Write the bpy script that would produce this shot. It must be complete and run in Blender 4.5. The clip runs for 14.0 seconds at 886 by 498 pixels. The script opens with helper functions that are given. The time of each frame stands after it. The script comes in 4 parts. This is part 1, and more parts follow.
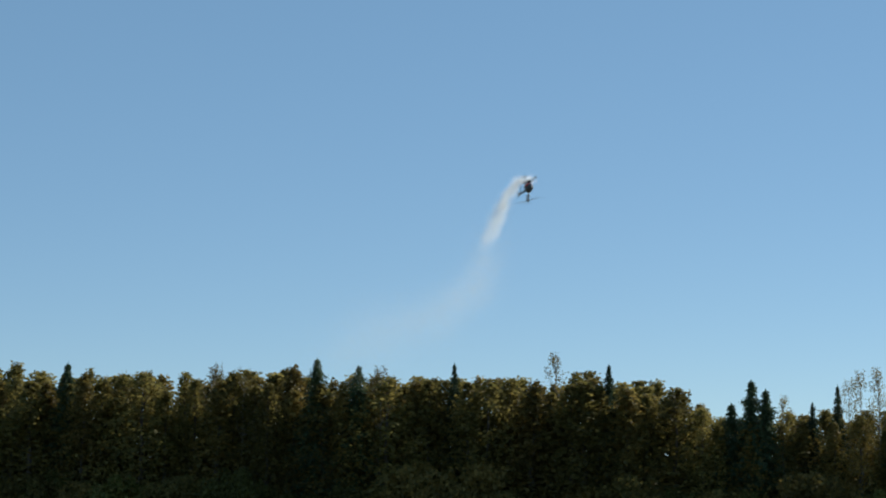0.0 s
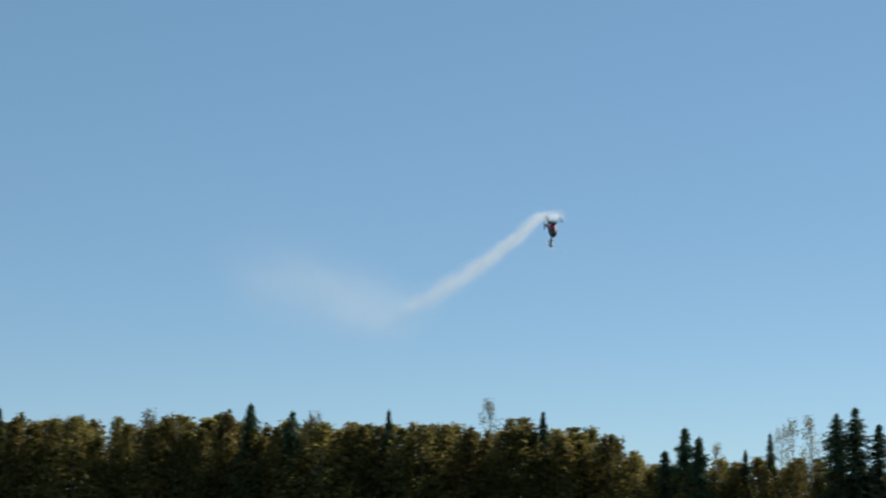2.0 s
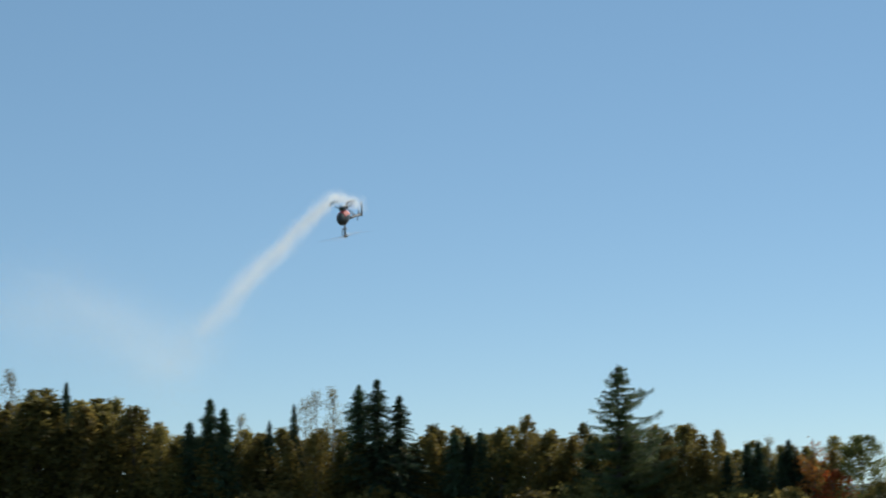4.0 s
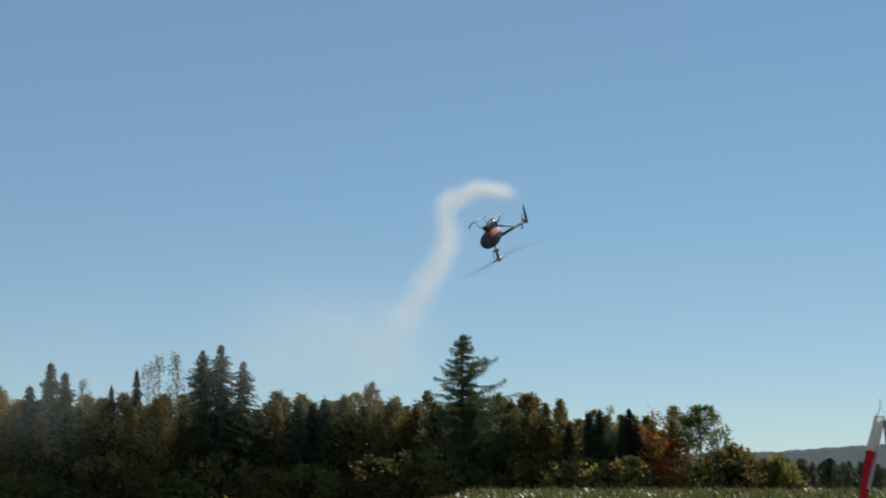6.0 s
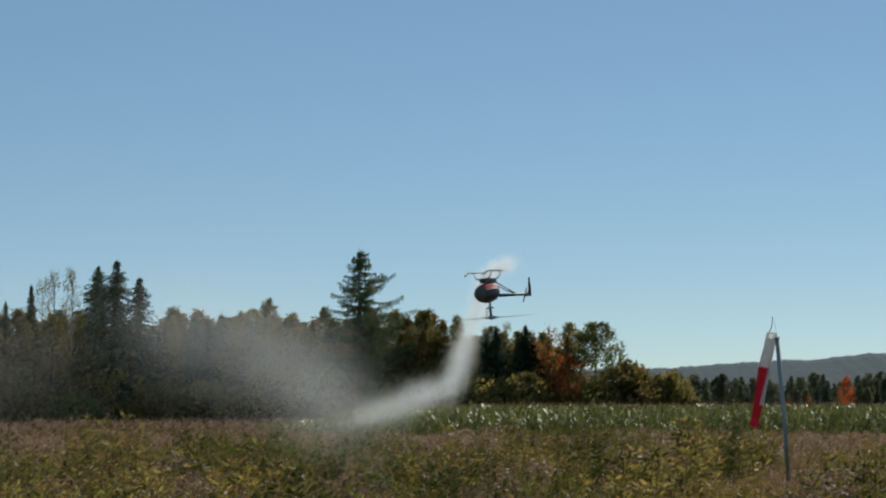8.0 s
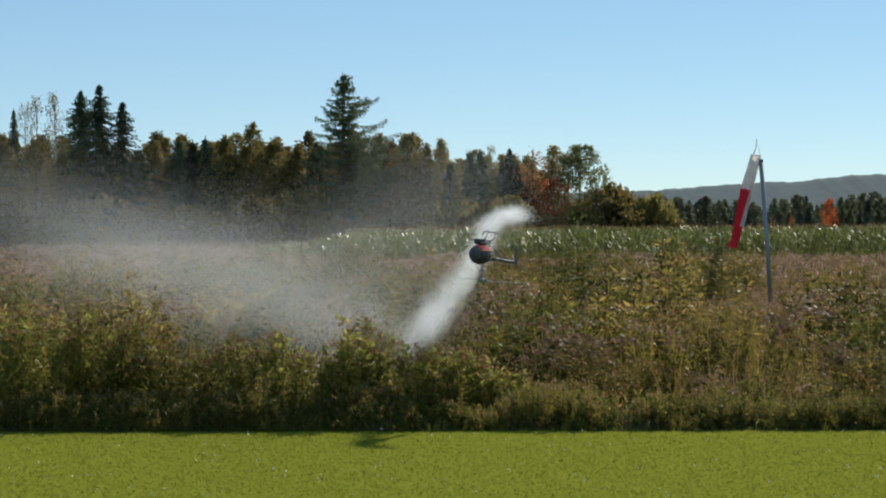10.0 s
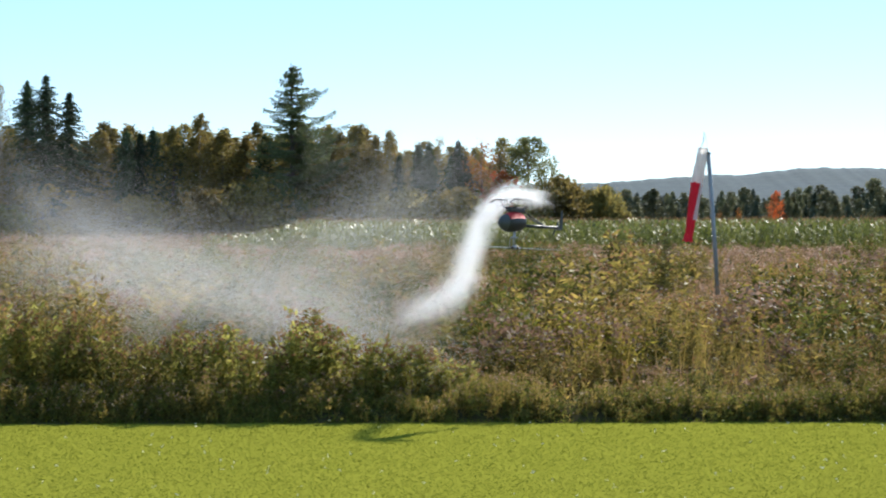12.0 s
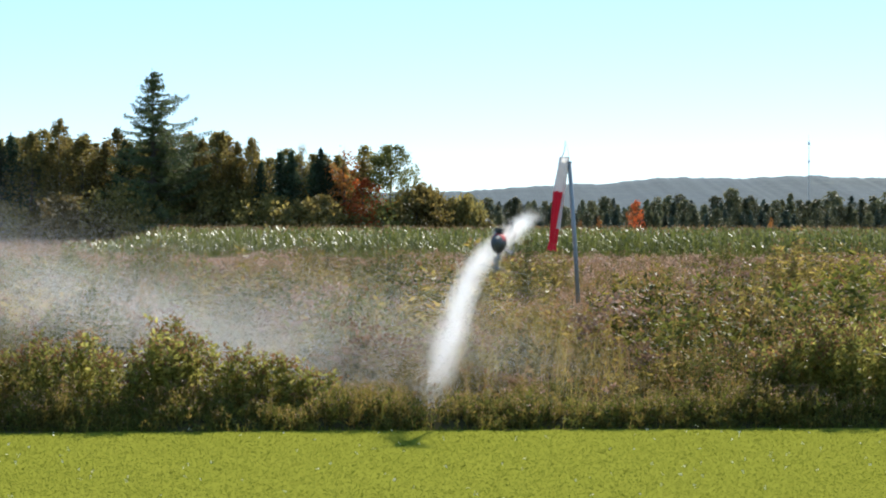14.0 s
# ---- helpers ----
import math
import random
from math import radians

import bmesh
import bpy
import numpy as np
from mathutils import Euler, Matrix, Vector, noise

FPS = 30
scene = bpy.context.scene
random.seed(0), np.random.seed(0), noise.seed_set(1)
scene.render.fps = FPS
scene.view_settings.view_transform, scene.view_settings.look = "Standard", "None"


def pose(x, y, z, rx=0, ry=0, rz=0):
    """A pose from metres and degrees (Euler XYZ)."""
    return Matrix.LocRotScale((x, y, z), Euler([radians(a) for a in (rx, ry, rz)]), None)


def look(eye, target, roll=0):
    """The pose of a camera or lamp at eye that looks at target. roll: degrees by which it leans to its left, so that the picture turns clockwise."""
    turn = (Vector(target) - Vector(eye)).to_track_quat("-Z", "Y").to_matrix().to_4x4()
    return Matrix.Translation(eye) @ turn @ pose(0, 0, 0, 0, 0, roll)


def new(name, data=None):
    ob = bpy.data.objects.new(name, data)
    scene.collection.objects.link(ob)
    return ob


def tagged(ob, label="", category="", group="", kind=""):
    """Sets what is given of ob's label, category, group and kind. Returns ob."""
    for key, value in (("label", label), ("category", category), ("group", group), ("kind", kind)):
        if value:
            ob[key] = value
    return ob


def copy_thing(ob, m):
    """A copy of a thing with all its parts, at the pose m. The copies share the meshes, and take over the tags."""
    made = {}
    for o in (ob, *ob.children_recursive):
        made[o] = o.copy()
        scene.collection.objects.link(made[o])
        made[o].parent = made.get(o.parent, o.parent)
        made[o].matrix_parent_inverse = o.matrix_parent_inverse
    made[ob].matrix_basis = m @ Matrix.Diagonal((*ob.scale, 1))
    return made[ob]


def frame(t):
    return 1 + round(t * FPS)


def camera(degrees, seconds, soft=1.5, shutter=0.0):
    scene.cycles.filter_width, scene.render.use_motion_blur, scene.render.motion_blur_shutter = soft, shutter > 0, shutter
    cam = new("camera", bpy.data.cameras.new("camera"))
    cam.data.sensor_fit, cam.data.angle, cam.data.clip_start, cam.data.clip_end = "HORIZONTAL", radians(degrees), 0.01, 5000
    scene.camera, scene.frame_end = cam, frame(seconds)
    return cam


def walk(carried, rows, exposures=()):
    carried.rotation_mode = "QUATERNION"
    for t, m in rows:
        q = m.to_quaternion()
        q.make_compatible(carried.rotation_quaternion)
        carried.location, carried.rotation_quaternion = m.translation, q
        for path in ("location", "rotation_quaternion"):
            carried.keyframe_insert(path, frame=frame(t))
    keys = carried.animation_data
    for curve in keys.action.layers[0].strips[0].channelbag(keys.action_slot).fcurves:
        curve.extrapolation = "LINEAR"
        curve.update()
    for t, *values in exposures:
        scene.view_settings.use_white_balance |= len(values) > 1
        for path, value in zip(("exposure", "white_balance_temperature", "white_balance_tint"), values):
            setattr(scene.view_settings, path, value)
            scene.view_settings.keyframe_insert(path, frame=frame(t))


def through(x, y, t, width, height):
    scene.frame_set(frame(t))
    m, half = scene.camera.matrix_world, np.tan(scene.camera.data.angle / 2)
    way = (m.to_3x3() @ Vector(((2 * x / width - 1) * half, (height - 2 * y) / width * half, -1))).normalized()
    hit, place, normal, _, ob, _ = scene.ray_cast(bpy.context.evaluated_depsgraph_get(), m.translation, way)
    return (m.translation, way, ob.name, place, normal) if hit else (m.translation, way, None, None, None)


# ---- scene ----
# ---- camera ----
cam = camera(26.0, 14.0, soft=2.0, shutter=0.5)
EYE = 1.7
HELI = [
    (0, -14.16, 32.55, 7.67, 180.0, 2.4, -53.5),
    (0.5, -13.58, 31.72, 7.57, 180.0, 7.7, -53.2),
    (1, -12.55, 30.03, 7.12, 180.0, 6.0, -52.9),
    (1.5, -11.06, 27.44, 6.66, 180.0, 20.1, -55.0),
    (2, -10.17, 26.72, 6.57, 176.9, 18.0, -61.8),
    (2.5, -9.11, 26.07, 6.31, 180.0, 20.2, -80.8),
    (3, -7.60, 24.53, 5.78, -178.0, 19.4, -88.9),
    (3.5, -6.41, 23.86, 5.52, -177.0, 17.5, -92.2),
    (4, -5.31, 23.09, 5.55, 180.0, 14.1, -94.0),
    (4.2, -4.93, 22.75, 5.57, -180.0, 14.9, -95.7),
    (6.3, -0.89, 18.62, 4.11, -172.6, 21.1, -115.3),
    (6.5, -0.69, 18.34, 4.03, -172.7, 17.2, -114.7),
    (7, -0.33, 18.10, 3.60, -171.9, 16.2, -117.7),
    (7.5, -0.21, 17.93, 3.23, -171.2, 9.4, -117.9),
    (8, -0.29, 17.96, 2.80, -175.7, 4.2, -119.9),
    (8.5, -0.33, 17.78, 2.45, -178.2, -1.5, -114.8),
    (9, -0.24, 17.50, 2.03, -179.1, -6.1, -114.7),
    (9.2, -0.24, 17.50, 1.87, -179.1, -4.8, -113.3),
    (11.3, 0.15, 18.40, 1.38, -178.2, -3.2, -118.3),
    (11.5, 0.26, 18.40, 1.59, -178.3, -2.5, -121.6),
    (12, 0.59, 18.39, 1.73, 180.0, -2.2, -126.3),
    (12.5, 0.97, 18.37, 1.55, -178.4, -5.9, -128.7),
    (13, 1.37, 18.34, 1.27, -176.8, -6.4, -131.1),
    (13.5, 1.61, 18.32, 1.22, -178.4, -6.5, -131.9),
    (14, 1.76, 18.32, 1.60, 176.0, -4.8, -104.5),
]
PLUME = [
    (0, (-14.13, 32.54, 7.81), (-14.34, 32.52, 7.80), (-14.53, 32.54, 7.62), (-14.71, 32.57, 7.33), (-14.89, 32.61, 7.02), (-15.05, 32.65, 6.69)),
    (0.5, (-13.50, 31.73, 7.68), (-13.75, 31.70, 7.62), (-14.02, 31.70, 7.36), (-14.34, 31.66, 7.15), (-14.62, 31.64, 6.90), (-14.99, 31.57, 6.65)),
    (1, (-12.52, 30.01, 7.32), (-12.77, 29.97, 7.30), (-13.08, 29.94, 7.12), (-13.43, 29.91, 6.81), (-13.91, 29.78, 6.65), (-14.40, 29.66, 6.37)),
    (1.5, (-11.00, 27.43, 6.84), (-11.30, 27.38, 6.80), (-11.58, 27.38, 6.53), (-11.80, 27.43, 6.10), (-12.28, 27.32, 5.85), (-13.27, 26.90, 5.98)),
    (2, (-10.10, 26.71, 6.78), (-10.36, 26.67, 6.77), (-10.67, 26.66, 6.53), (-11.03, 26.63, 6.24), (-11.63, 26.50, 5.86), (-12.38, 26.30, 5.39)),
    (2.5, (-8.98, 26.08, 6.50), (-9.29, 26.03, 6.56), (-9.63, 26.00, 6.39), (-9.99, 26.01, 5.95), (-10.63, 25.85, 5.75), (-11.51, 25.57, 5.55)),
    (3, (-7.45, 24.54, 5.97), (-7.67, 24.53, 6.01), (-8.09, 24.48, 5.86), (-8.71, 24.38, 5.59), (-9.32, 24.26, 5.37), (-10.42, 23.91, 5.11)),
    (3.5, (-6.24, 23.88, 5.68), (-6.54, 23.86, 5.69), (-6.78, 23.90, 5.42), (-7.03, 23.96, 4.92), (-7.59, 23.90, 4.59), (-8.44, 23.66, 4.70)),
    (4, (-5.16, 23.09, 5.72), (-5.44, 23.07, 5.80), (-5.74, 23.11, 5.57), (-6.11, 23.13, 5.19), (-6.54, 23.13, 4.84), (-7.12, 23.11, 4.14)),
    (6.5, (-0.52, 18.32, 4.25), (-0.82, 18.36, 4.30), (-1.10, 18.42, 4.22), (-1.16, 18.50, 3.98), (-1.44, 18.58, 3.66), (-1.83, 18.64, 3.33)),
    (7, (-0.15, 18.08, 3.81), (-0.43, 18.13, 3.86), (-0.70, 18.19, 3.80), (-1.03, 18.25, 3.62), (-1.42, 18.31, 3.38), (-1.80, 18.36, 3.14)),
    (7.5, (-0.01, 17.92, 3.42), (-0.21, 17.98, 3.43), (-0.45, 18.04, 3.29), (-0.56, 18.13, 2.97), (-0.78, 18.21, 2.44), (-0.84, 18.28, 2.02)),
    (8, (-0.10, 17.95, 3.06), (-0.21, 18.01, 3.03), (-0.35, 18.08, 2.91), (-0.43, 18.16, 2.54), (-0.65, 18.23, 1.95), (-1.51, 18.24, 1.63)),
    (8.5, (-0.12, 17.78, 2.62), (-0.30, 17.83, 2.61), (-0.52, 17.90, 2.44), (-0.68, 17.96, 2.08), (-0.77, 18.02, 1.66), (-0.93, 18.06, 0.97)),
    (9, (-0.06, 17.49, 2.15), (-0.22, 17.55, 2.13), (-0.40, 17.61, 2.03), (-0.56, 17.67, 1.70), (-0.80, 17.72, 1.33), (-1.23, 17.74, 0.92)),
    (11.5, (0.56, 18.39, 1.78), (0.39, 18.46, 1.78), (0.20, 18.52, 1.65), (0.03, 18.57, 1.24), (-0.13, 18.61, 0.74), (-0.19, 18.64, 0.25)),
    (12, (0.80, 18.38, 1.95), (0.54, 18.45, 1.99), (0.35, 18.52, 1.86), (0.18, 18.58, 1.47), (0.04, 18.63, 1.09), (-0.40, 18.67, 0.81)),
    (12.5, (1.23, 18.36, 1.75), (0.90, 18.44, 1.81), (0.65, 18.51, 1.60), (0.52, 18.57, 1.22), (0.27, 18.61, 0.72), (0.05, 18.65, 0.34)),
    (13, (1.57, 18.33, 1.49), (1.34, 18.41, 1.46), (1.10, 18.48, 1.32), (0.97, 18.54, 0.94), (0.83, 18.59, 0.55), (0.75, 18.63, 0.28)),
    (13.5, (1.84, 18.31, 1.40), (1.57, 18.39, 1.43), (1.36, 18.47, 1.32), (1.23, 18.52, 0.97), (1.10, 18.57, 0.58), (1.02, 18.62, 0.25)),
    (14, (2.01, 18.29, 1.80), (1.88, 18.36, 1.69), (1.59, 18.45, 1.44), (1.41, 18.52, 1.06), (1.27, 18.57, 0.62), (1.11, 18.59, 0.12)),
]
DRIFT = [
    (0, (-14.93, 32.38, 6.65), (-15.34, 32.86, 5.87), (-16.31, 33.02, 5.27), (-18.01, 32.73, 4.97)),
    (0.5, (-14.86, 31.31, 6.61), (-15.28, 31.70, 6.36), (-15.70, 32.11, 6.01), (-16.04, 32.55, 5.64)),
    (1, (-14.27, 29.40, 6.32), (-14.94, 29.65, 6.20), (-15.51, 29.89, 6.41), (-16.07, 30.09, 6.87)),
    (1.5, (-13.14, 26.64, 5.93), (-13.68, 26.94, 5.87), (-14.39, 27.12, 6.02), (-15.25, 27.15, 6.44)),
    (2, (-12.25, 26.03, 5.35), (-13.01, 26.21, 5.41), (-13.85, 26.31, 5.72), (-14.77, 26.32, 6.12)),
    (2.5, (-11.38, 25.30, 5.51), (-12.56, 25.28, 5.63), (-13.77, 25.26, 5.38), (-15.11, 25.07, 5.36)),
    (3, (-10.30, 23.64, 5.07), (-11.54, 23.61, 5.10), (-12.59, 23.63, 5.22), (-13.85, 23.52, 5.09)),
    (3.5, (-8.34, 23.38, 4.66), (-9.40, 23.48, 4.93), (-10.49, 23.57, 4.98), (-11.91, 23.47, 4.78)),
    (4, (-7.03, 22.82, 4.11), (-7.65, 23.18, 3.80), (-8.75, 23.26, 4.41), (-9.59, 23.44, 4.67)),
    (6.5, (-1.80, 18.34, 3.31), (-2.13, 18.82, 3.18), (-2.75, 19.24, 3.28), (-3.52, 19.62, 3.31)),
    (7, (-1.77, 18.06, 3.12), (-2.25, 18.47, 3.60), (-2.76, 18.92, 3.48), (-3.51, 19.30, 3.52)),
    (7.5, (-0.82, 17.98, 2.12), (-1.23, 18.45, 2.35), (-1.81, 18.87, 2.92), (-2.65, 19.24, 3.46)),
    (8, (-1.48, 17.94, 1.63), (-1.95, 18.40, 1.90), (-2.50, 18.83, 2.18), (-3.41, 19.18, 2.65)),
    (8.5, (-0.97, 17.76, 0.98), (-1.42, 18.24, 1.34), (-2.45, 18.64, 1.55), (-3.45, 18.99, 2.01)),
    (9, (-1.20, 17.44, 0.93), (-1.71, 17.91, 1.02), (-2.56, 18.32, 1.34), (-3.72, 18.63, 1.90)),
    (11.5, (-0.35, 18.35, 0.32), (-1.35, 18.83, 0.73), (-2.63, 19.21, 1.17), (-4.28, 19.43, 1.39)),
    (12, (-0.23, 18.35, 0.40), (-1.34, 18.83, 0.75), (-2.39, 19.24, 1.02), (-4.03, 19.49, 1.48)),
    (12.5, (-0.06, 18.35, 0.31), (-1.28, 18.83, 0.77), (-2.27, 19.26, 1.04), (-3.85, 19.52, 1.44)),
    (13, (0.63, 18.34, 0.30), (-0.90, 18.85, 0.66), (-2.16, 19.27, 0.98), (-3.46, 19.59, 1.31)),
    (13.5, (1.03, 18.31, 0.22), (-0.72, 18.86, 0.62), (-2.13, 19.27, 0.94), (-3.08, 19.66, 1.38)),
    (14, (1.09, 18.29, 0.12), (0.01, 18.85, 0.27), (-2.01, 19.28, 0.87), (-3.07, 19.66, 1.19)),
]
HAZE = [
    (0, (-24.69, 26.02, 4.81), (-26.74, 25.30, 5.43), (-28.43, 24.87, 5.86), (-30.40, 24.04, 6.07)),
    (0.5, (-22.88, 26.22, 5.46), (-24.94, 25.59, 6.09), (-26.64, 25.22, 6.54), (-28.64, 24.46, 6.75)),
    (1, (-22.23, 23.89, 6.56), (-24.16, 23.29, 7.17), (-25.76, 22.94, 7.61), (-27.65, 22.23, 7.82)),
    (1.5, (-20.61, 21.35, 6.10), (-22.40, 20.85, 6.65), (-23.91, 20.58, 7.06), (-25.66, 19.99, 7.26)),
    (2, (-19.90, 20.70, 5.75), (-21.64, 20.26, 6.28), (-23.12, 20.04, 6.67), (-24.84, 19.51, 6.85)),
    (2.5, (-19.63, 19.69, 5.03), (-21.27, 19.34, 5.52), (-22.68, 19.19, 5.87), (-24.29, 18.76, 6.05)),
    (3, (-17.95, 18.56, 4.77), (-19.51, 18.33, 5.22), (-20.85, 18.29, 5.56), (-22.39, 17.99, 5.73)),
    (3.5, (-16.11, 18.91, 4.50), (-17.65, 18.82, 4.94), (-18.96, 18.88, 5.27), (-20.49, 18.72, 5.44)),
    (4, (-13.96, 19.33, 4.43), (-15.47, 19.38, 4.87), (-16.75, 19.57, 5.20), (-18.26, 19.55, 5.38)),
    (6.5, (-4.18, 18.32, 2.87), (-7.64, 18.85, 2.36), (-11.08, 19.03, 2.38), (-13.85, 19.16, 2.51)),
    (7, (-4.19, 17.98, 3.39), (-7.38, 18.59, 2.29), (-10.75, 18.81, 2.31), (-13.46, 18.98, 2.32)),
    (7.5, (-4.85, 17.76, 2.54), (-9.27, 17.95, 2.23), (-12.00, 18.19, 2.19), (-14.03, 18.53, 2.15)),
    (8, (-4.42, 17.82, 2.11), (-8.69, 18.11, 1.85), (-11.35, 18.41, 2.08), (-13.71, 18.66, 2.20)),
    (8.5, (-3.33, 17.72, 1.66), (-6.95, 18.27, 1.73), (-10.17, 18.56, 1.75), (-12.71, 18.82, 1.93)),
    (9, (-0.68, 17.48, 1.95), (-2.24, 18.36, 1.44), (-4.63, 18.94, 1.80), (-7.04, 19.25, 2.17)),
    (11.5, (-0.18, 18.40, 1.73), (-1.73, 19.30, 0.82), (-3.47, 20.10, 1.14), (-5.07, 20.79, 1.92)),
    (12, (-0.12, 18.40, 1.86), (-1.38, 19.34, 0.96), (-3.10, 20.16, 1.23), (-4.69, 20.88, 1.95)),
    (12.5, (-0.81, 18.38, 1.82), (-1.54, 19.32, 0.81), (-3.09, 20.16, 1.19), (-4.49, 20.92, 1.79)),
    (13, (-0.18, 18.39, 1.17), (-1.49, 19.33, 0.97), (-2.80, 20.20, 1.06), (-4.07, 21.01, 1.59)),
    (13.5, (0.87, 18.37, 1.19), (-1.24, 19.34, 0.82), (-2.47, 20.24, 1.02), (-3.55, 21.10, 1.54)),
    (14, (1.85, 18.27, 0.47), (-0.78, 19.36, 0.69), (-2.23, 20.26, 0.82), (-3.53, 21.10, 1.40)),
]
# over the last seconds the flight line lies nearer, just behind the lawn's edge
def nearer(t, p):
    k = 1.0 - 0.052 * max(0.0, min(1.0, (t - 9.2) / 2.1))
    return (p[0] * k, p[1] * k, EYE + (p[2] - EYE) * k)


HELI = [(t, *nearer(t, (x, y, z)), rx, ry, rz) for t, x, y, z, rx, ry, rz in HELI]
PLUME, DRIFT = ([(t, *(nearer(t, p) for p in points)) for t, *points in chain] for chain in (PLUME, DRIFT))
CAMERA = [
    (0, 26.00, 7.71, -0.56),
    (0.5, 25.60, 8.21, -0.50),
    (1, 25.60, 8.80, -0.38),
    (1.5, 25.10, 8.70, -0.45),
    (2, 24.03, 9.09, -0.67),
    (2.5, 20.37, 8.66, -0.35),
    (3, 17.85, 8.30, -0.20),
    (3.5, 14.15, 8.01, -0.03),
    (4, 10.01, 8.28, 0.29),
    (4.2, 9.14, 8.42, -0.02),
    (6.3, 4.24, 6.94, 0.13),
    (6.5, 3.36, 6.66, 0.11),
    (6.7, 2.76, 6.31, -0.00),
    (7, 2.17, 5.98, 0.13),
    (7.5, 1.71, 5.69, 0.07),
    (8, 2.30, 4.81, 0.08),
    (8.5, 3.04, 3.55, 0.36),
    (9, 3.18, 2.51, 0.63),
    (9.2, 2.85, 1.66, 0.58),
    (11.3, 1.43, -1.12, 0.13),
    (11.5, 1.35, -0.93, 0.02),
    (12, 0.30, -0.71, 0.16),
    (12.3, -0.22, -0.63, 0.00),
    (12.5, -0.57, -0.66, 0.24),
    (13, -1.71, -0.50, 0.12),
    (13.5, -3.44, -0.60, -0.11),
    (14, -3.81, -0.48, -0.07),
]
EXPOSURES = [(0.0, 0.04, 6400, 4), (4.2, 0.04, 6550, 4), (6.3, -0.22, 6600, 4), (9.2, -0.16, 6700, 4), (9.9, 0.1, 6600, 4), (10.7, 0.84, 6450, 8), (11.3, 0.97, 6400, 9), (14.0, 0.97, 6400, 9)]
walk(cam, [(t, pose(0, 0, EYE, 90 + pitch, roll, yaw)) for t, yaw, pitch, roll in CAMERA], EXPOSURES)

# ---- sky and sun ----
SUN_RIGHT, SUN_UP = 26.0, 37.0  # degrees to the right of +y, and above the horizon
world = bpy.data.worlds.new("sky")
scene.world = world
world.use_nodes = True
wt = world.node_tree
sky = wt.nodes.new("ShaderNodeTexSky")
sky.sky_type, sky.sun_disc = "NISHITA", False
sky.sun_elevation, sky.sun_rotation = radians(SUN_UP), radians(SUN_RIGHT)
sky.altitude, sky.air_density, sky.dust_density, sky.ozone_density = 2600, 1.0, 0.0, 1.7
even_blue = wt.nodes.new("ShaderNodeMix")  # an even blue mixed in flattens the sky from the horizon upwards
even_blue.data_type = "RGBA"
even_blue.inputs[0].default_value, even_blue.inputs[7].default_value = 0.42, (2.0, 3.9, 6.0, 1)
wt.links.new(sky.outputs[0], even_blue.inputs[6])
wt.links.new(even_blue.outputs[2], wt.nodes["Background"].inputs[0])
wt.nodes["Background"].inputs[1].default_value = 0.098

sun = new("sun", bpy.data.lights.new("sun", "SUN"))
sun.data.energy, sun.data.angle, sun.data.color = 4.3, radians(0.53), (1.0, 0.94, 0.85)
a, e = radians(SUN_RIGHT), radians(SUN_UP)
toward = Vector((math.sin(a) * math.cos(e), math.cos(a) * math.cos(e), math.sin(e)))
sun.matrix_world = look(toward * 60, (0, 0, 0))


# ---- materials ----
def material(name):
    m = bpy.data.materials.new(name)
    m.use_nodes = True
    return m, m.node_tree, m.node_tree.nodes["Principled BSDF"]


def ramp(nt, stops):
    r = nt.nodes.new("ShaderNodeValToRGB")
    el = r.color_ramp.elements
    while len(el) < len(stops):
        el.new(0.5)
    for k, (p, c) in zip(el, stops):
        k.position, k.color = p, (*c, 1)
    return r


def noise_tex(nt, scale, detail=4, coords="Object", rough=0.6):
    tc = nt.nodes.new("ShaderNodeTexCoord")
    n = nt.nodes.new("ShaderNodeTexNoise")
    n.inputs["Scale"].default_value, n.inputs["Detail"].default_value, n.inputs["Roughness"].default_value = scale, detail, rough
    nt.links.new(tc.outputs[coords], n.inputs["Vector"])
    return n


def mix_rgb(nt, fac, a, b, blend="MIX"):
    m = nt.nodes.new("ShaderNodeMix")
    m.data_type, m.blend_type = "RGBA", blend
    for sock, v in ((m.inputs[0], fac), (m.inputs[6], a), (m.inputs[7], b)):
        if isinstance(v, bpy.types.NodeSocket):
            nt.links.new(v, sock)
        elif isinstance(v, tuple):
            sock.default_value = (*v, 1)
        else:
            sock.default_value = v
    return m.outputs[2]


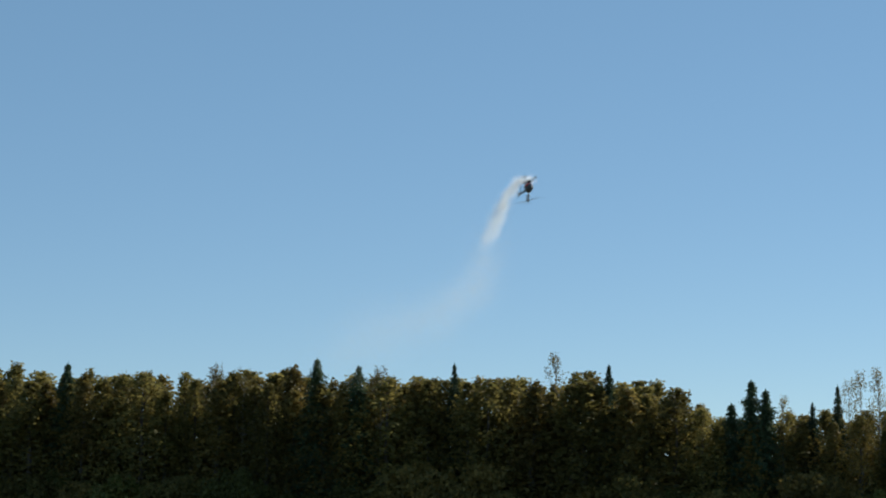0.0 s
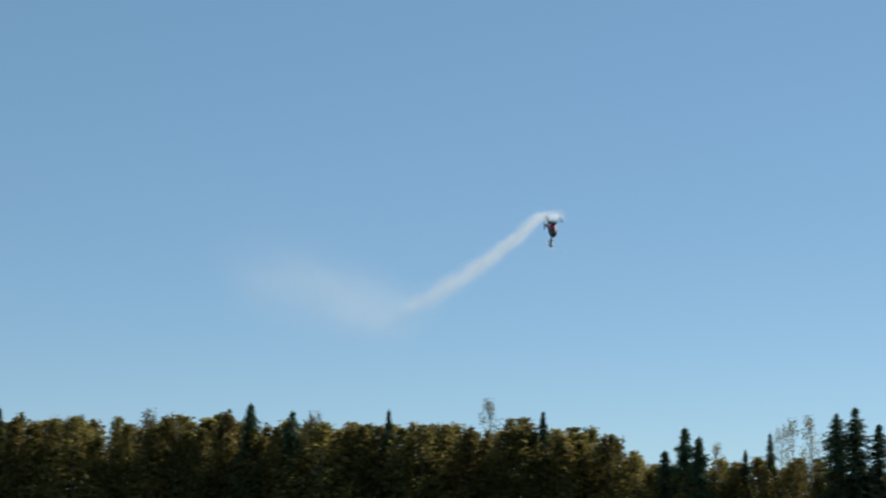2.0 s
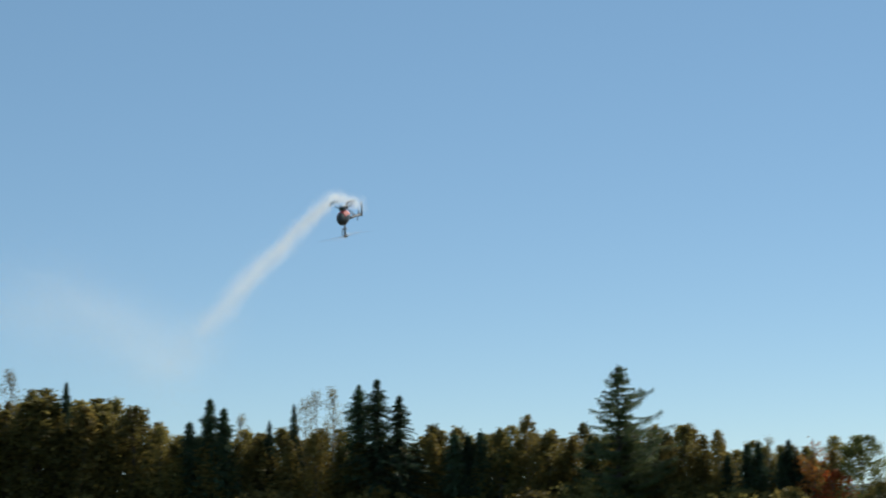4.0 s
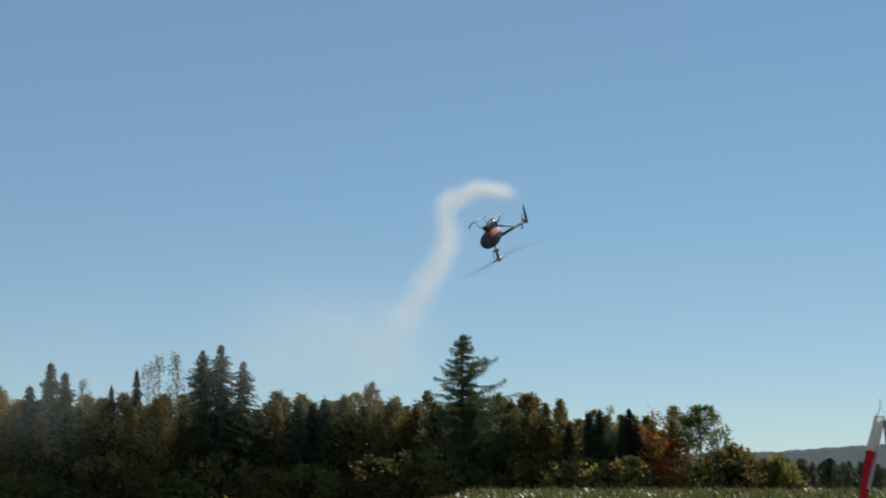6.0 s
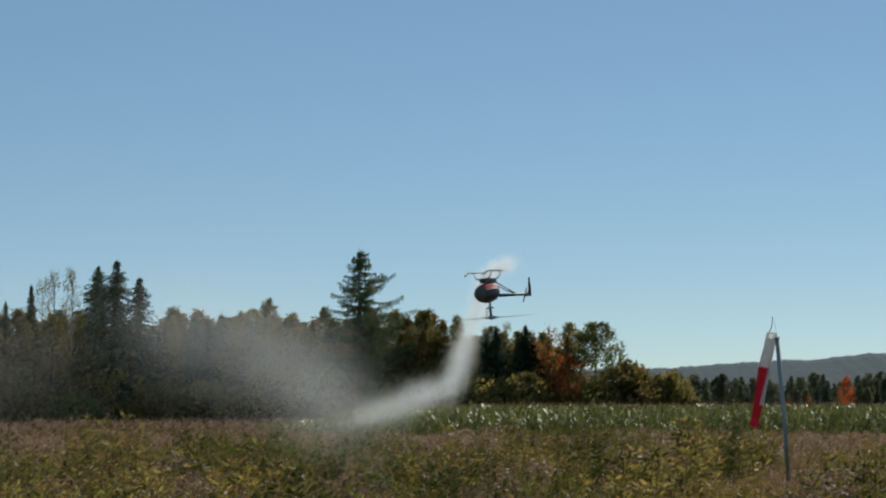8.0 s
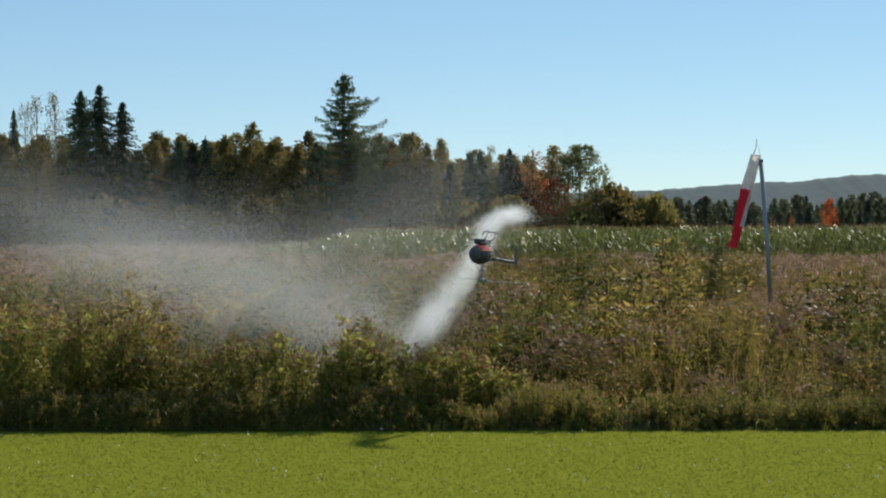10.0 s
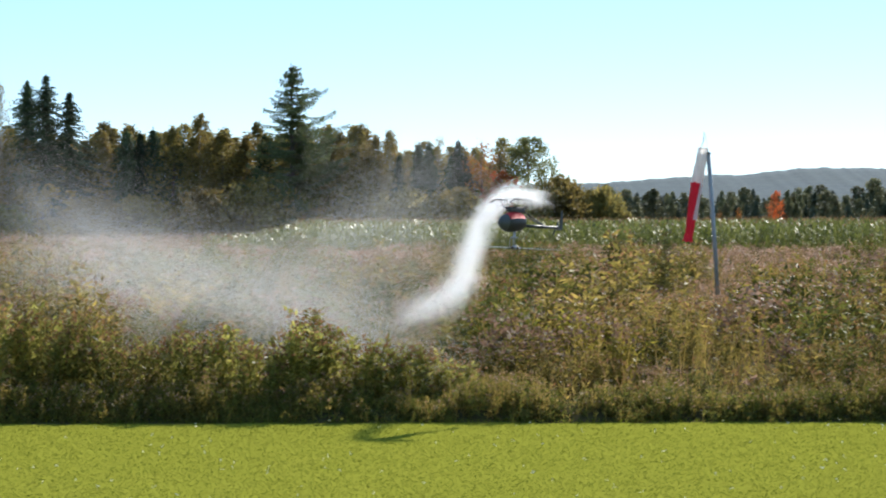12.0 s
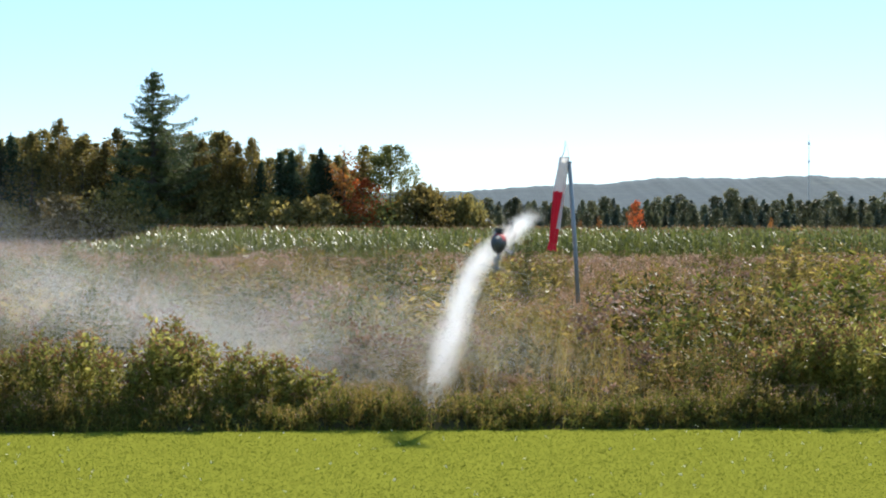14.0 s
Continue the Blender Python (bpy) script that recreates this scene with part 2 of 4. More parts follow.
def leaf_material(name, stops, through=0.35, rough=0.6, gloss=0.25, patch=0.35):
    """Leaves: a colour for each leaf from the stops, tree by tree variation, some light let through."""
    m, nt, p = material(name)
    geo, info = nt.nodes.new("ShaderNodeNewGeometry"), nt.nodes.new("ShaderNodeObjectInfo")
    r = ramp(nt, stops)
    n = noise_tex(nt, patch, 3)
    add = nt.nodes.new("ShaderNodeMath")
    add.operation = "MULTIPLY_ADD"
    nt.links.new(n.outputs["Fac"], add.inputs[0])
    add.inputs[1].default_value = 1.1
    nt.links.new(geo.outputs["Random Per Island"], add.inputs[2])
    sub = nt.nodes.new("ShaderNodeMath")
    sub.operation = "MULTIPLY_ADD"
    nt.links.new(add.outputs[0], sub.inputs[0])
    sub.inputs[1].default_value, sub.inputs[2].default_value = 0.62, -0.16
    nt.links.new(sub.outputs[0], r.inputs[0])
    hsv = nt.nodes.new("ShaderNodeHueSaturation")
    val = nt.nodes.new("ShaderNodeMapRange")
    nt.links.new(info.outputs["Random"], val.inputs[0])
    val.inputs[3].default_value, val.inputs[4].default_value = 0.62, 1.42
    nt.links.new(val.outputs[0], hsv.inputs["Value"])
    nt.links.new(r.outputs[0], hsv.inputs["Color"])
    p.inputs["Roughness"].default_value = rough
    p.inputs["Specular IOR Level"].default_value = gloss
    nt.links.new(hsv.outputs[0], p.inputs["Base Color"])
    tr = nt.nodes.new("ShaderNodeBsdfTranslucent")
    nt.links.new(hsv.outputs[0], tr.inputs[0])
    mix = nt.nodes.new("ShaderNodeMixShader")
    mix.inputs[0].default_value = through
    nt.links.new(p.outputs[0], mix.inputs[1])
    nt.links.new(tr.outputs[0], mix.inputs[2])
    nt.links.new(mix.outputs[0], nt.nodes["Material Output"].inputs[0])
    return m


def plain(name, colour, rough=0.5, metal=0.0, vary=0.15, scale=8.0, bump=0.0):
    m, nt, p = material(name)
    n = noise_tex(nt, scale)
    c = mix_rgb(nt, n.outputs["Fac"], tuple(v * (1 - vary) for v in colour), tuple(min(1, v * (1 + vary)) for v in colour))
    nt.links.new(c, p.inputs["Base Color"])
    p.inputs["Roughness"].default_value, p.inputs["Metallic"].default_value = rough, metal
    if bump:
        b = nt.nodes.new("ShaderNodeBump")
        b.inputs["Strength"].default_value = bump
        nt.links.new(n.outputs["Fac"], b.inputs["Height"])
        nt.links.new(b.outputs[0], p.inputs["Normal"])
    return m


ASPEN = leaf_material("aspen_leaves", [(0, (0.084, 0.079, 0.025)), (0.45, (0.183, 0.152, 0.046)), (0.8, (0.273, 0.214, 0.062)), (1, (0.356, 0.264, 0.079))], through=0.6)
GREEN = leaf_material("broad_leaves", [(0, (0.078, 0.089, 0.024)), (0.6, (0.166, 0.166, 0.044)), (1, (0.269, 0.243, 0.065))], through=0.5)
BROWN = leaf_material("turning_leaves", [(0, (0.091, 0.081, 0.029)), (0.5, (0.203, 0.152, 0.043)), (1, (0.345, 0.234, 0.066))], through=0.5)
ORANGE = leaf_material("orange_leaves", [(0, (0.14, 0.08, 0.02)), (0.4, (0.36, 0.13, 0.03)), (1, (0.55, 0.26, 0.06))], through=0.45)
RED = leaf_material("red_leaves", [(0, (0.32, 0.06, 0.02)), (0.5, (0.58, 0.13, 0.035)), (1, (0.66, 0.24, 0.06))], through=0.55)
NEEDLE = leaf_material("spruce_needles", [(0, (0.030, 0.053, 0.026)), (0.6, (0.060, 0.088, 0.042)), (1, (0.111, 0.131, 0.055))], through=0.35, rough=0.7)
LARCH = leaf_material("larch_needles", [(0, (0.041, 0.060, 0.024)), (0.6, (0.083, 0.103, 0.040)), (1, (0.151, 0.155, 0.055))], through=0.4)
CORN = leaf_material("corn_leaves", [(0, (0.088, 0.106, 0.024)), (0.6, (0.187, 0.207, 0.048)), (1, (0.374, 0.347, 0.121))], through=0.48, rough=0.42, gloss=0.35)
WEED = leaf_material("weed_leaves", [(0, (0.065, 0.058, 0.017)), (0.4, (0.167, 0.138, 0.034)), (0.75, (0.307, 0.222, 0.060)), (1, (0.428, 0.302, 0.119))], through=0.62, rough=0.5, gloss=0.14, patch=0.45)
YELLOW = leaf_material("yellowing_leaves", [(0, (0.138, 0.125, 0.014)), (0.5, (0.276, 0.240, 0.033)), (1, (0.405, 0.317, 0.048))], through=0.6, rough=0.5, gloss=0.15)
STRAW = leaf_material("dry_grass", [(0, (0.134, 0.084, 0.036)), (0.5, (0.279, 0.167, 0.075)), (1, (0.434, 0.287, 0.150))], through=0.4, patch=0.2)
SEED = leaf_material("seed_heads", [(0, (0.137, 0.077, 0.043)), (0.5, (0.272, 0.165, 0.109)), (1, (0.441, 0.291, 0.208))], through=0.35, patch=0.3)
RUST = leaf_material("rusty_flower_heads", [(0, (0.12, 0.06, 0.03)), (0.5, (0.25, 0.125, 0.055)), (1, (0.36, 0.22, 0.10))], through=0.45)
BLADE = leaf_material("lawn_grass", [(0, (0.140, 0.162, 0.019)), (0.5, (0.167, 0.189, 0.025)), (0.85, (0.197, 0.211, 0.034)), (1, (0.263, 0.241, 0.073))], through=0.7, rough=1.0, gloss=0.0, patch=0.9)
# dark clump leaves; at the lawn's edge this colour paints in the shade
DARK_SHADED_LEAF = leaf_material("dark_and_shaded_leaves", [(0, (0.049, 0.056, 0.014)), (0.6, (0.117, 0.122, 0.025)), (1, (0.274, 0.234, 0.053))], through=0.45, rough=0.55, gloss=0.12, patch=1.2)
OLIVE = leaf_material("olive_leaves", [(0, (0.083, 0.088, 0.022)), (0.45, (0.221, 0.217, 0.047)), (0.8, (0.385, 0.346, 0.095)), (1, (0.533, 0.461, 0.189))], through=0.66, rough=0.42, gloss=0.22, patch=2.4)
# far wood: paler foliage colours, with the distance haze painted into them
HAZED_LEAF = leaf_material("hazed_far_foliage", [(0, (0.081, 0.095, 0.054)), (0.6, (0.144, 0.140, 0.063)), (1, (0.252, 0.207, 0.081))], through=0.3, patch=0.05)
HAZED_NEEDLE = leaf_material("hazed_far_needles", [(0, (0.060, 0.085, 0.060)), (1, (0.111, 0.132, 0.081))], through=0.2, patch=0.05)
BARK = plain("bark", (0.10, 0.08, 0.06), 0.9, vary=0.5, scale=3)
PALE_BARK = plain("pale_bark", (0.30, 0.28, 0.23), 0.85, vary=0.35, scale=3)


def ground_material():
    m, nt, p = material("ground")
    tc, sep = nt.nodes.new("ShaderNodeTexCoord"), nt.nodes.new("ShaderNodeSeparateXYZ")
    nt.links.new(tc.outputs["Object"], sep.inputs[0])
    fine, mid, big = noise_tex(nt, 30, 5), noise_tex(nt, 2.2, 6, rough=0.7), noise_tex(nt, 0.12, 4)
    lawn = ramp(nt, [(0.25, (0.146, 0.160, 0.019)), (0.55, (0.176, 0.186, 0.022)), (0.8, (0.203, 0.203, 0.03))])
    nt.links.new(fine.outputs["Fac"], lawn.inputs[0])
    lawn2 = mix_rgb(nt, mid.outputs["Fac"], lawn.outputs[0], (0.212, 0.21, 0.03))
    wild = ramp(nt, [(0.3, (0.025, 0.026, 0.012)), (0.5, (0.055, 0.045, 0.022)), (0.72, (0.10, 0.075, 0.04))])
    nt.links.new(mid.outputs["Fac"], wild.inputs[0])
    wild2 = mix_rgb(nt, big.outputs["Fac"], wild.outputs[0], (0.07, 0.06, 0.026))
    edge = nt.nodes.new("ShaderNodeMath")
    edge.operation = "MULTIPLY_ADD"
    nt.links.new(mid.outputs["Fac"], edge.inputs[0])
    edge.inputs[1].default_value = 0.35
    nt.links.new(sep.outputs["Y"], edge.inputs[2])
    step = nt.nodes.new("ShaderNodeMapRange")
    nt.links.new(edge.outputs[0], step.inputs[0])
    step.inputs[1].default_value, step.inputs[2].default_value = 16.60, 16.66
    c = mix_rgb(nt, step.outputs[0], lawn2, wild2)
    nt.links.new(c, p.inputs["Base Color"])
    p.inputs["Roughness"].default_value = 1.0
    p.inputs["Specular IOR Level"].default_value = 0.0
    b = nt.nodes.new("ShaderNodeBump")
    b.inputs["Strength"].default_value, b.inputs["Distance"].default_value = 0.15, 0.01
    nt.links.new(fine.outputs["Fac"], b.inputs["Height"])
    nt.links.new(b.outputs[0], p.inputs["Normal"])
    return m


def smoke_material(name, colour, share=1.0):
    """Droplets of white oil smoke: they scatter light back and let much of it through."""
    m, nt, p = material(name)
    n = noise_tex(nt, 3.0, 3)
    c = mix_rgb(nt, n.outputs["Fac"], tuple(v * 0.94 for v in colour), colour)
    dif, tr, mx = (nt.nodes.new("ShaderNode" + k) for k in ("BsdfDiffuse", "BsdfTranslucent", "MixShader"))
    nt.links.new(c, dif.inputs[0])
    nt.links.new(c, tr.inputs[0])
    mx.inputs[0].default_value = 0.95
    nt.links.new(dif.outputs[0], mx.inputs[1])
    nt.links.new(tr.outputs[0], mx.inputs[2])
    out = mx.outputs[0]
    if share < 1:
        clear, part_clear = nt.nodes.new("ShaderNodeBsdfTransparent"), nt.nodes.new("ShaderNodeMixShader")
        part_clear.inputs[0].default_value = share
        nt.links.new(clear.outputs[0], part_clear.inputs[1])
        nt.links.new(out, part_clear.inputs[2])
        out = part_clear.outputs[0]
    nt.links.new(out, nt.nodes["Material Output"].inputs[0])
    return m


# ---- mesh helpers ----
rng = np.random.default_rng(7)


def quads_mesh(name, q, mat, uv=False, smooth=False):
    """A mesh from an array of quads (n, 4, 3)."""
    q = np.asarray(q, dtype=np.float32)
    n = len(q)
    me = bpy.data.meshes.new(name)
    me.vertices.add(4 * n)
    me.vertices.foreach_set("co", q.ravel())
    me.loops.add(4 * n)
    me.loops.foreach_set("vertex_index", np.arange(4 * n, dtype=np.int32))
    me.polygons.add(n)
    me.polygons.foreach_set("loop_start", np.arange(0, 4 * n, 4, dtype=np.int32))
    if uv:
        layer = me.uv_layers.new(name="UVMap")
        layer.data.foreach_set("uv", np.tile(np.array([0, 0, 1, 0, 1, 1, 0, 1], dtype=np.float32), n))
    me.update(calc_edges=True)
    me.materials.append(mat)
    return me


def unit(v):
    return v / np.maximum(np.linalg.norm(v, axis=-1, keepdims=True), 1e-9)


def leaves(centre, along, size, width=0.6, flat=None, lift=None):
    """Leaf-shaped quads (diamonds) at the centres, pointing along the given ways."""
    n = len(centre)
    along = unit(along)
    other = unit(np.cross(along, unit(rng.normal(size=(n, 3))) if flat is None else flat))
    size = np.broadcast_to(np.asarray(size, dtype=float).reshape(-1, 1), (n, 1))
    a, b = along * size / 2, other * size * width / 2
    mid = centre - a * 0.15
    return np.stack([centre - a, mid + b, centre + a, mid - b], 1)


def tube_quads(points, radii, sides=6):
    """A round tapered tube through the points, as quads."""
    points, out = [Vector(p) for p in points], []
    rings = []
    for i, p in enumerate(points):
        d = (points[min(i + 1, len(points) - 1)] - points[max(i - 1, 0)]).normalized()
        u = d.orthogonal().normalized()
        v = d.cross(u)
        rings.append([p + (u * math.cos(2 * math.pi * k / sides) + v * math.sin(2 * math.pi * k / sides)) * radii[i] for k in range(sides)])
    for r0, r1 in zip(rings, rings[1:]):
        for k in range(sides):
            out.append((r0[k], r0[(k + 1) % sides], r1[(k + 1) % sides], r1[k]))
    return np.array([[tuple(v) for v in f] for f in out])


def part(name, data, parent, mat=None, label=""):
    """A bmesh or a mesh as one part under its thing."""
    if isinstance(data, bmesh.types.BMesh):
        me = bpy.data.meshes.new(name)
        data.normal_update()
        data.to_mesh(me)
        data.free()
        data = me
    if mat:
        data.materials.append(mat)
    ob = new(name, data)
    ob.parent = parent
    return tagged(ob, label)


def thing(name, label, category, group="", kind=""):
    return tagged(new(name), label, category, group, kind)


# ---- ground, hills ----
def level(x, y):
    """The ground's height: a level lawn, a broken little bank at its far edge, the uneven meadow behind."""
    if not 16.4 < y < 118 or abs(x) > 41:
        return 0.0
    z = 0.07 * (noise.noise((x * 0.35, y * 0.35, 0)) + 0.6) * min(1, y - 16.4)
    u = max(0.0, min(1.0, (y - 16.58 - 0.16 * noise.noise((x * 1.3, 4.0, 0)) - 0.06 * noise.noise((x * 5, 2.0, 0))) / 0.14))
    return z + 0.10 * (0.75 + 0.9 * noise.noise((x * 0.9, 7.0, 0))) * u * max(0.0, min(1.0, (27 - y) / 8))


def ground():
    xs = np.concatenate([[-4200, -1500, -500, -200, -90], np.arange(-40, -7, 1.0), np.arange(-7, 7, 0.16), np.arange(7, 41, 1.0), [90, 200, 500, 1500, 4200]])
    ys = np.concatenate([[-3000, -600, -100, -20], np.arange(0, 16, 1.0), [16.0, 16.42], np.arange(16.48, 17, 0.05), np.arange(17, 120, 1.0), [150, 200, 300, 500, 900, 1600, 4200]])
    bm = bmesh.new()
    grid = []
    for y in ys:
        row = []
        for x in xs:
            row.append(bm.verts.new((x, y, level(x, y))))
        grid.append(row)
    for r0, r1 in zip(grid, grid[1:]):
        for i in range(len(xs) - 1):
            bm.faces.new((r0[i], r0[i + 1], r1[i + 1], r1[i]))
    me = bpy.data.meshes.new("ground")
    bm.to_mesh(me)
    bm.free()
    me.materials.append(ground_material())
    tagged(new("ground", me), "mown green lawn running into a rough dry meadow", "ground", kind="structure")


def hills():
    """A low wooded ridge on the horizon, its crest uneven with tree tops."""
    m, nt, p = material("hazed_far_woods")
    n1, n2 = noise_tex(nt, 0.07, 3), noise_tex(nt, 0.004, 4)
    # the blue of distance haze is put into the woods' base colour
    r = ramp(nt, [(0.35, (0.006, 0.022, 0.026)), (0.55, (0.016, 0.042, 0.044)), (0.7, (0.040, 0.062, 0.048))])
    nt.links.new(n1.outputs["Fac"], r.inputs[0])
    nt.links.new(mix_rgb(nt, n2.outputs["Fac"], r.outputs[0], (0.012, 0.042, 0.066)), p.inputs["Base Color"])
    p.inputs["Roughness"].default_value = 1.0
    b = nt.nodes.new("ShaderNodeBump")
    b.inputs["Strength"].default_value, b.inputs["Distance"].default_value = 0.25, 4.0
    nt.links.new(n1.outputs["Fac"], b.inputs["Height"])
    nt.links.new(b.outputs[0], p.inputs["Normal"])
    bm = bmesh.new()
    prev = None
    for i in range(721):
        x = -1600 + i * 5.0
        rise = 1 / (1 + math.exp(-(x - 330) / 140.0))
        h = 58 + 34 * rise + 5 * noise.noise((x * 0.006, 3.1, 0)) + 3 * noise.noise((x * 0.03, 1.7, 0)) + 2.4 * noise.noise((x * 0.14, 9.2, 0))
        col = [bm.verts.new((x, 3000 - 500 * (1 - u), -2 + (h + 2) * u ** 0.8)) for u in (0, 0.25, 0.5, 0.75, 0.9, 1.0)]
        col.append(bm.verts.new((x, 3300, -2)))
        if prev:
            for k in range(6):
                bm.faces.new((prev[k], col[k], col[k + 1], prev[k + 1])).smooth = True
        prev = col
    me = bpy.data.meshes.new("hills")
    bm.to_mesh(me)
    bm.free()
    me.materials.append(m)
    tagged(new("hills", me), "long low wooded hills, distance haze painted in as blue", "hills", kind="structure")


# ---- trees ----
def crown_points(h, base, radius, shape, clusters, per, spread, tall=1.15):
    """Leaf places in clusters round the stem. shape(u) gives the crown's half width along its height, 0 to 1."""
    u = rng.random(clusters) ** 0.95
    ang = rng.random(clusters) * 2 * math.pi
    rad = radius * np.array([shape(v) for v in u]) * np.sqrt(rng.random(clusters)) * 1.05
    c = np.stack([rad * np.cos(ang), rad * np.sin(ang), base + (h - base) * u], 1)
    thin = np.repeat(0.3 + 0.7 * np.sqrt(1 - u), per)[:, None]
    pts = np.repeat(c, per, 0) + np.clip(rng.normal(size=(clusters * per, 3)), -2.2, 2.2) * spread * np.array([1, 1, tall]) * thin
    return c, pts


def trunk_quads(h, r, limbs, lean=0.0):
    pts = [(lean * z / h + 0.05 * math.sin(z), 0.05 * math.cos(z * 1.3), z) for z in np.linspace(-0.15, h, 8)]
    out = [tube_quads(pts, [r * (1 - 0.88 * i / 7) for i in range(8)], 7)]
    for end in limbs:
        z0 = max(0.8, end[2] - 0.6 * math.hypot(end[0], end[1]) - 0.5)
        s = (lean * z0 / h, 0, z0)
        mid = tuple((np.array(s) * 0.45 + np.array(end) * 0.55) - np.array((0, 0, 0.12)))
        out.append(tube_quads([s, mid, tuple(end)], [r * 0.32, r * 0.2, r * 0.06], 4))
    return np.concatenate(out)


def broad_tree(name, label, h, radius, base, mat, shape, clusters=70, per=32, spread=0.33, size=0.30, bark=BARK, limbs=16, kind="tree", tall=1.15):
    root = thing(name, label, kind)
    c, pts = crown_points(h - 0.3 * tall, base, radius, shape, clusters, per, spread, tall)
    way = rng.normal(size=pts.shape) + np.array([0, 0, -0.3])
    q = leaves(pts, way, rng.uniform(0.6, 1.25, len(pts)) * size, 0.75)
    part("trunk", quads_mesh("trunk", trunk_quads(h * 0.93, 0.02 + 0.011 * h, c[:limbs]), bark), root)
    part("crown", quads_mesh("crown", q, mat), root)
    return root


def spruce(name, label, h, radius, mat=NEEDLE, base=0.6, gap=0.0, droop=0.35, step=0.34, power=0.85, spray=0.42, dense=2):
    """A conifer: whorls of drooping branches, each set with short sprays of needles."""
    root = thing(name, label, "tree")
    quads, wood = [], [tube_quads([(0, 0, -0.15), (0, 0, h * 0.5), (0, 0, h)], [0.03 + 0.012 * h, 0.02 + 0.006 * h, 0.01], 7)]
    z = base
    while z < h - 0.15:
        u = (h - z) / (h - base)
        reach = radius * u ** power * rng.uniform(0.6, 1.2) + 0.08
        n = int(rng.integers(5, 8))
        a0 = rng.random() * 6.28
        for k in range(n):
            if rng.random() < gap:
                continue
            a = a0 + 6.28 * k / n + rng.normal() * 0.2
            r = reach * rng.uniform(0.65, 1.2)
            m = max(3, int(r / 0.17))
            t = (np.arange(m) + 0.5) / m
            out = np.array([math.cos(a), math.sin(a), 0])
            line = out * (r * t)[:, None] + np.array([0, 0, 1]) * (z + r * (-droop * t + 0.28 * droop * t ** 3) + 0.02)[:, None]
            rep = np.repeat(line, dense, 0)
            side = np.cross(out, (0, 0, 1))
            way = out * 0.8 + side * rng.choice([-0.9, 0, 0.9], len(rep))[:, None] + np.array([0, 0, -0.25]) + rng.normal(size=rep.shape) * 0.25
            quads.append(leaves(rep + rng.normal(size=rep.shape) * (0.05 + 0.02 * (dense > 2)), way, spray * rng.uniform(0.6, 1.2, len(rep)) * (0.55 + 0.45 * (1 - np.repeat(t, dense))), 0.5 if dense < 3 else 0.4))
            if r > 0.7:
                wood.append(tube_quads([(0, 0, z), tuple(line[len(line) // 2]), tuple(line[-1])], [0.035, 0.02, 0.008], 3))
        z += step * rng.uniform(0.7, 1.3) * (0.55 + 0.6 * u)
    tip = np.array([[0, 0, h - 0.1 * k] for k in range(5)])
    quads.append(leaves(np.repeat(tip, 3, 0), rng.normal(size=(15, 3)) * 0.5 + np.array([0, 0, 1]), 0.3, 0.35))
    part("trunk", quads_mesh("trunk", np.concatenate(wood), BARK), root)
    part("crown", quads_mesh("crown", np.concatenate(quads), mat), root)
    return root


def old_larch(h):
    """The tall uneven conifer: a slender leader, long ragged boughs in layers, reaching farther to one side."""
    root = thing("larch_tree", "tall ragged dark green conifer standing above the wood's edge", "tree")
    quads, wood = [], [tube_quads([(0, 0, -0.15), (0.15, 0, h * 0.5), (0.05, 0, h)], [0.32, 0.17, 0.015], 8)]
    up = np.array([0, 0, 1.0])
    z = 1.2
    while z < h - 0.25:
        d = h - z
        wide, slim = min(0.25 + 0.8 * d, 4.4), min(0.2 + 0.5 * d, 3.8)
        for k in range(int(rng.integers(2, 5))):
            a = rng.random() * 6.28
            reach = (slim + (wide - slim) * (0.5 + 0.5 * math.cos(a))) * rng.uniform(0.3, 1.15)
            m = max(4, int(reach / 0.13))
            t = (np.arange(m) + 0.5) / m
            out = np.array([math.cos(a), math.sin(a), 0])
            side = np.cross(out, up)
            lift = rng.uniform(-0.28, 0.12)
            line = np.array([0.1, 0, z]) + out * (reach * t)[:, None] + up * (reach * (lift * t + 0.22 * t ** 3))[:, None] + side * (0.12 * reach * np.sin(t * 2.5 + a))[:, None]
            wood.append(tube_quads([(0.1, 0, z), tuple(line[m // 2]), tuple(line[-1])], [0.05, 0.028, 0.008], 4))
            rep = np.repeat(line[m // 6:], 15, 0)
            fan = rng.normal(size=(len(rep), 1)) * np.repeat(0.10 + 0.16 * np.sin(math.pi * t[m // 6:]), 15)[:, None] * min(1.0, reach)
            low = -np.abs(rng.normal(size=(len(rep), 1))) * 0.17 + 0.04
            quads.append(leaves(rep + side * fan + up * low, out * 0.6 + side * np.sign(fan) * 0.8 - up * 0.5 + rng.normal(size=rep.shape) * 0.4, 0.2 * rng.uniform(0.5, 1.3, len(rep)), 0.34))
        z += 0.17 * rng.uniform(0.5, 1.6)
    part("trunk", quads_mesh("trunk", np.concatenate(wood), BARK), root)
    part("crown", quads_mesh("crown", np.concatenate(quads), LARCH), root)
    return root


def place(ob, az, y, h, height, turn=None, wide=1.0):
    """Scale a tree of the given height to h and stand it at the bearing az (degrees to the left of +y) on the line y."""
    s = h / height
    k = Matrix.Diagonal((s * wide, s * wide, s, 1))
    return pose(-y * math.tan(radians(az)), y, 0, 0, 0, rng.uniform(0, 360) if turn is None else turn) @ k


def edge_y(az):
    """The line of the wood's edge: a little nearer towards its far left end."""
    return 150.0 - max(0.0, az - 6) * 0.75


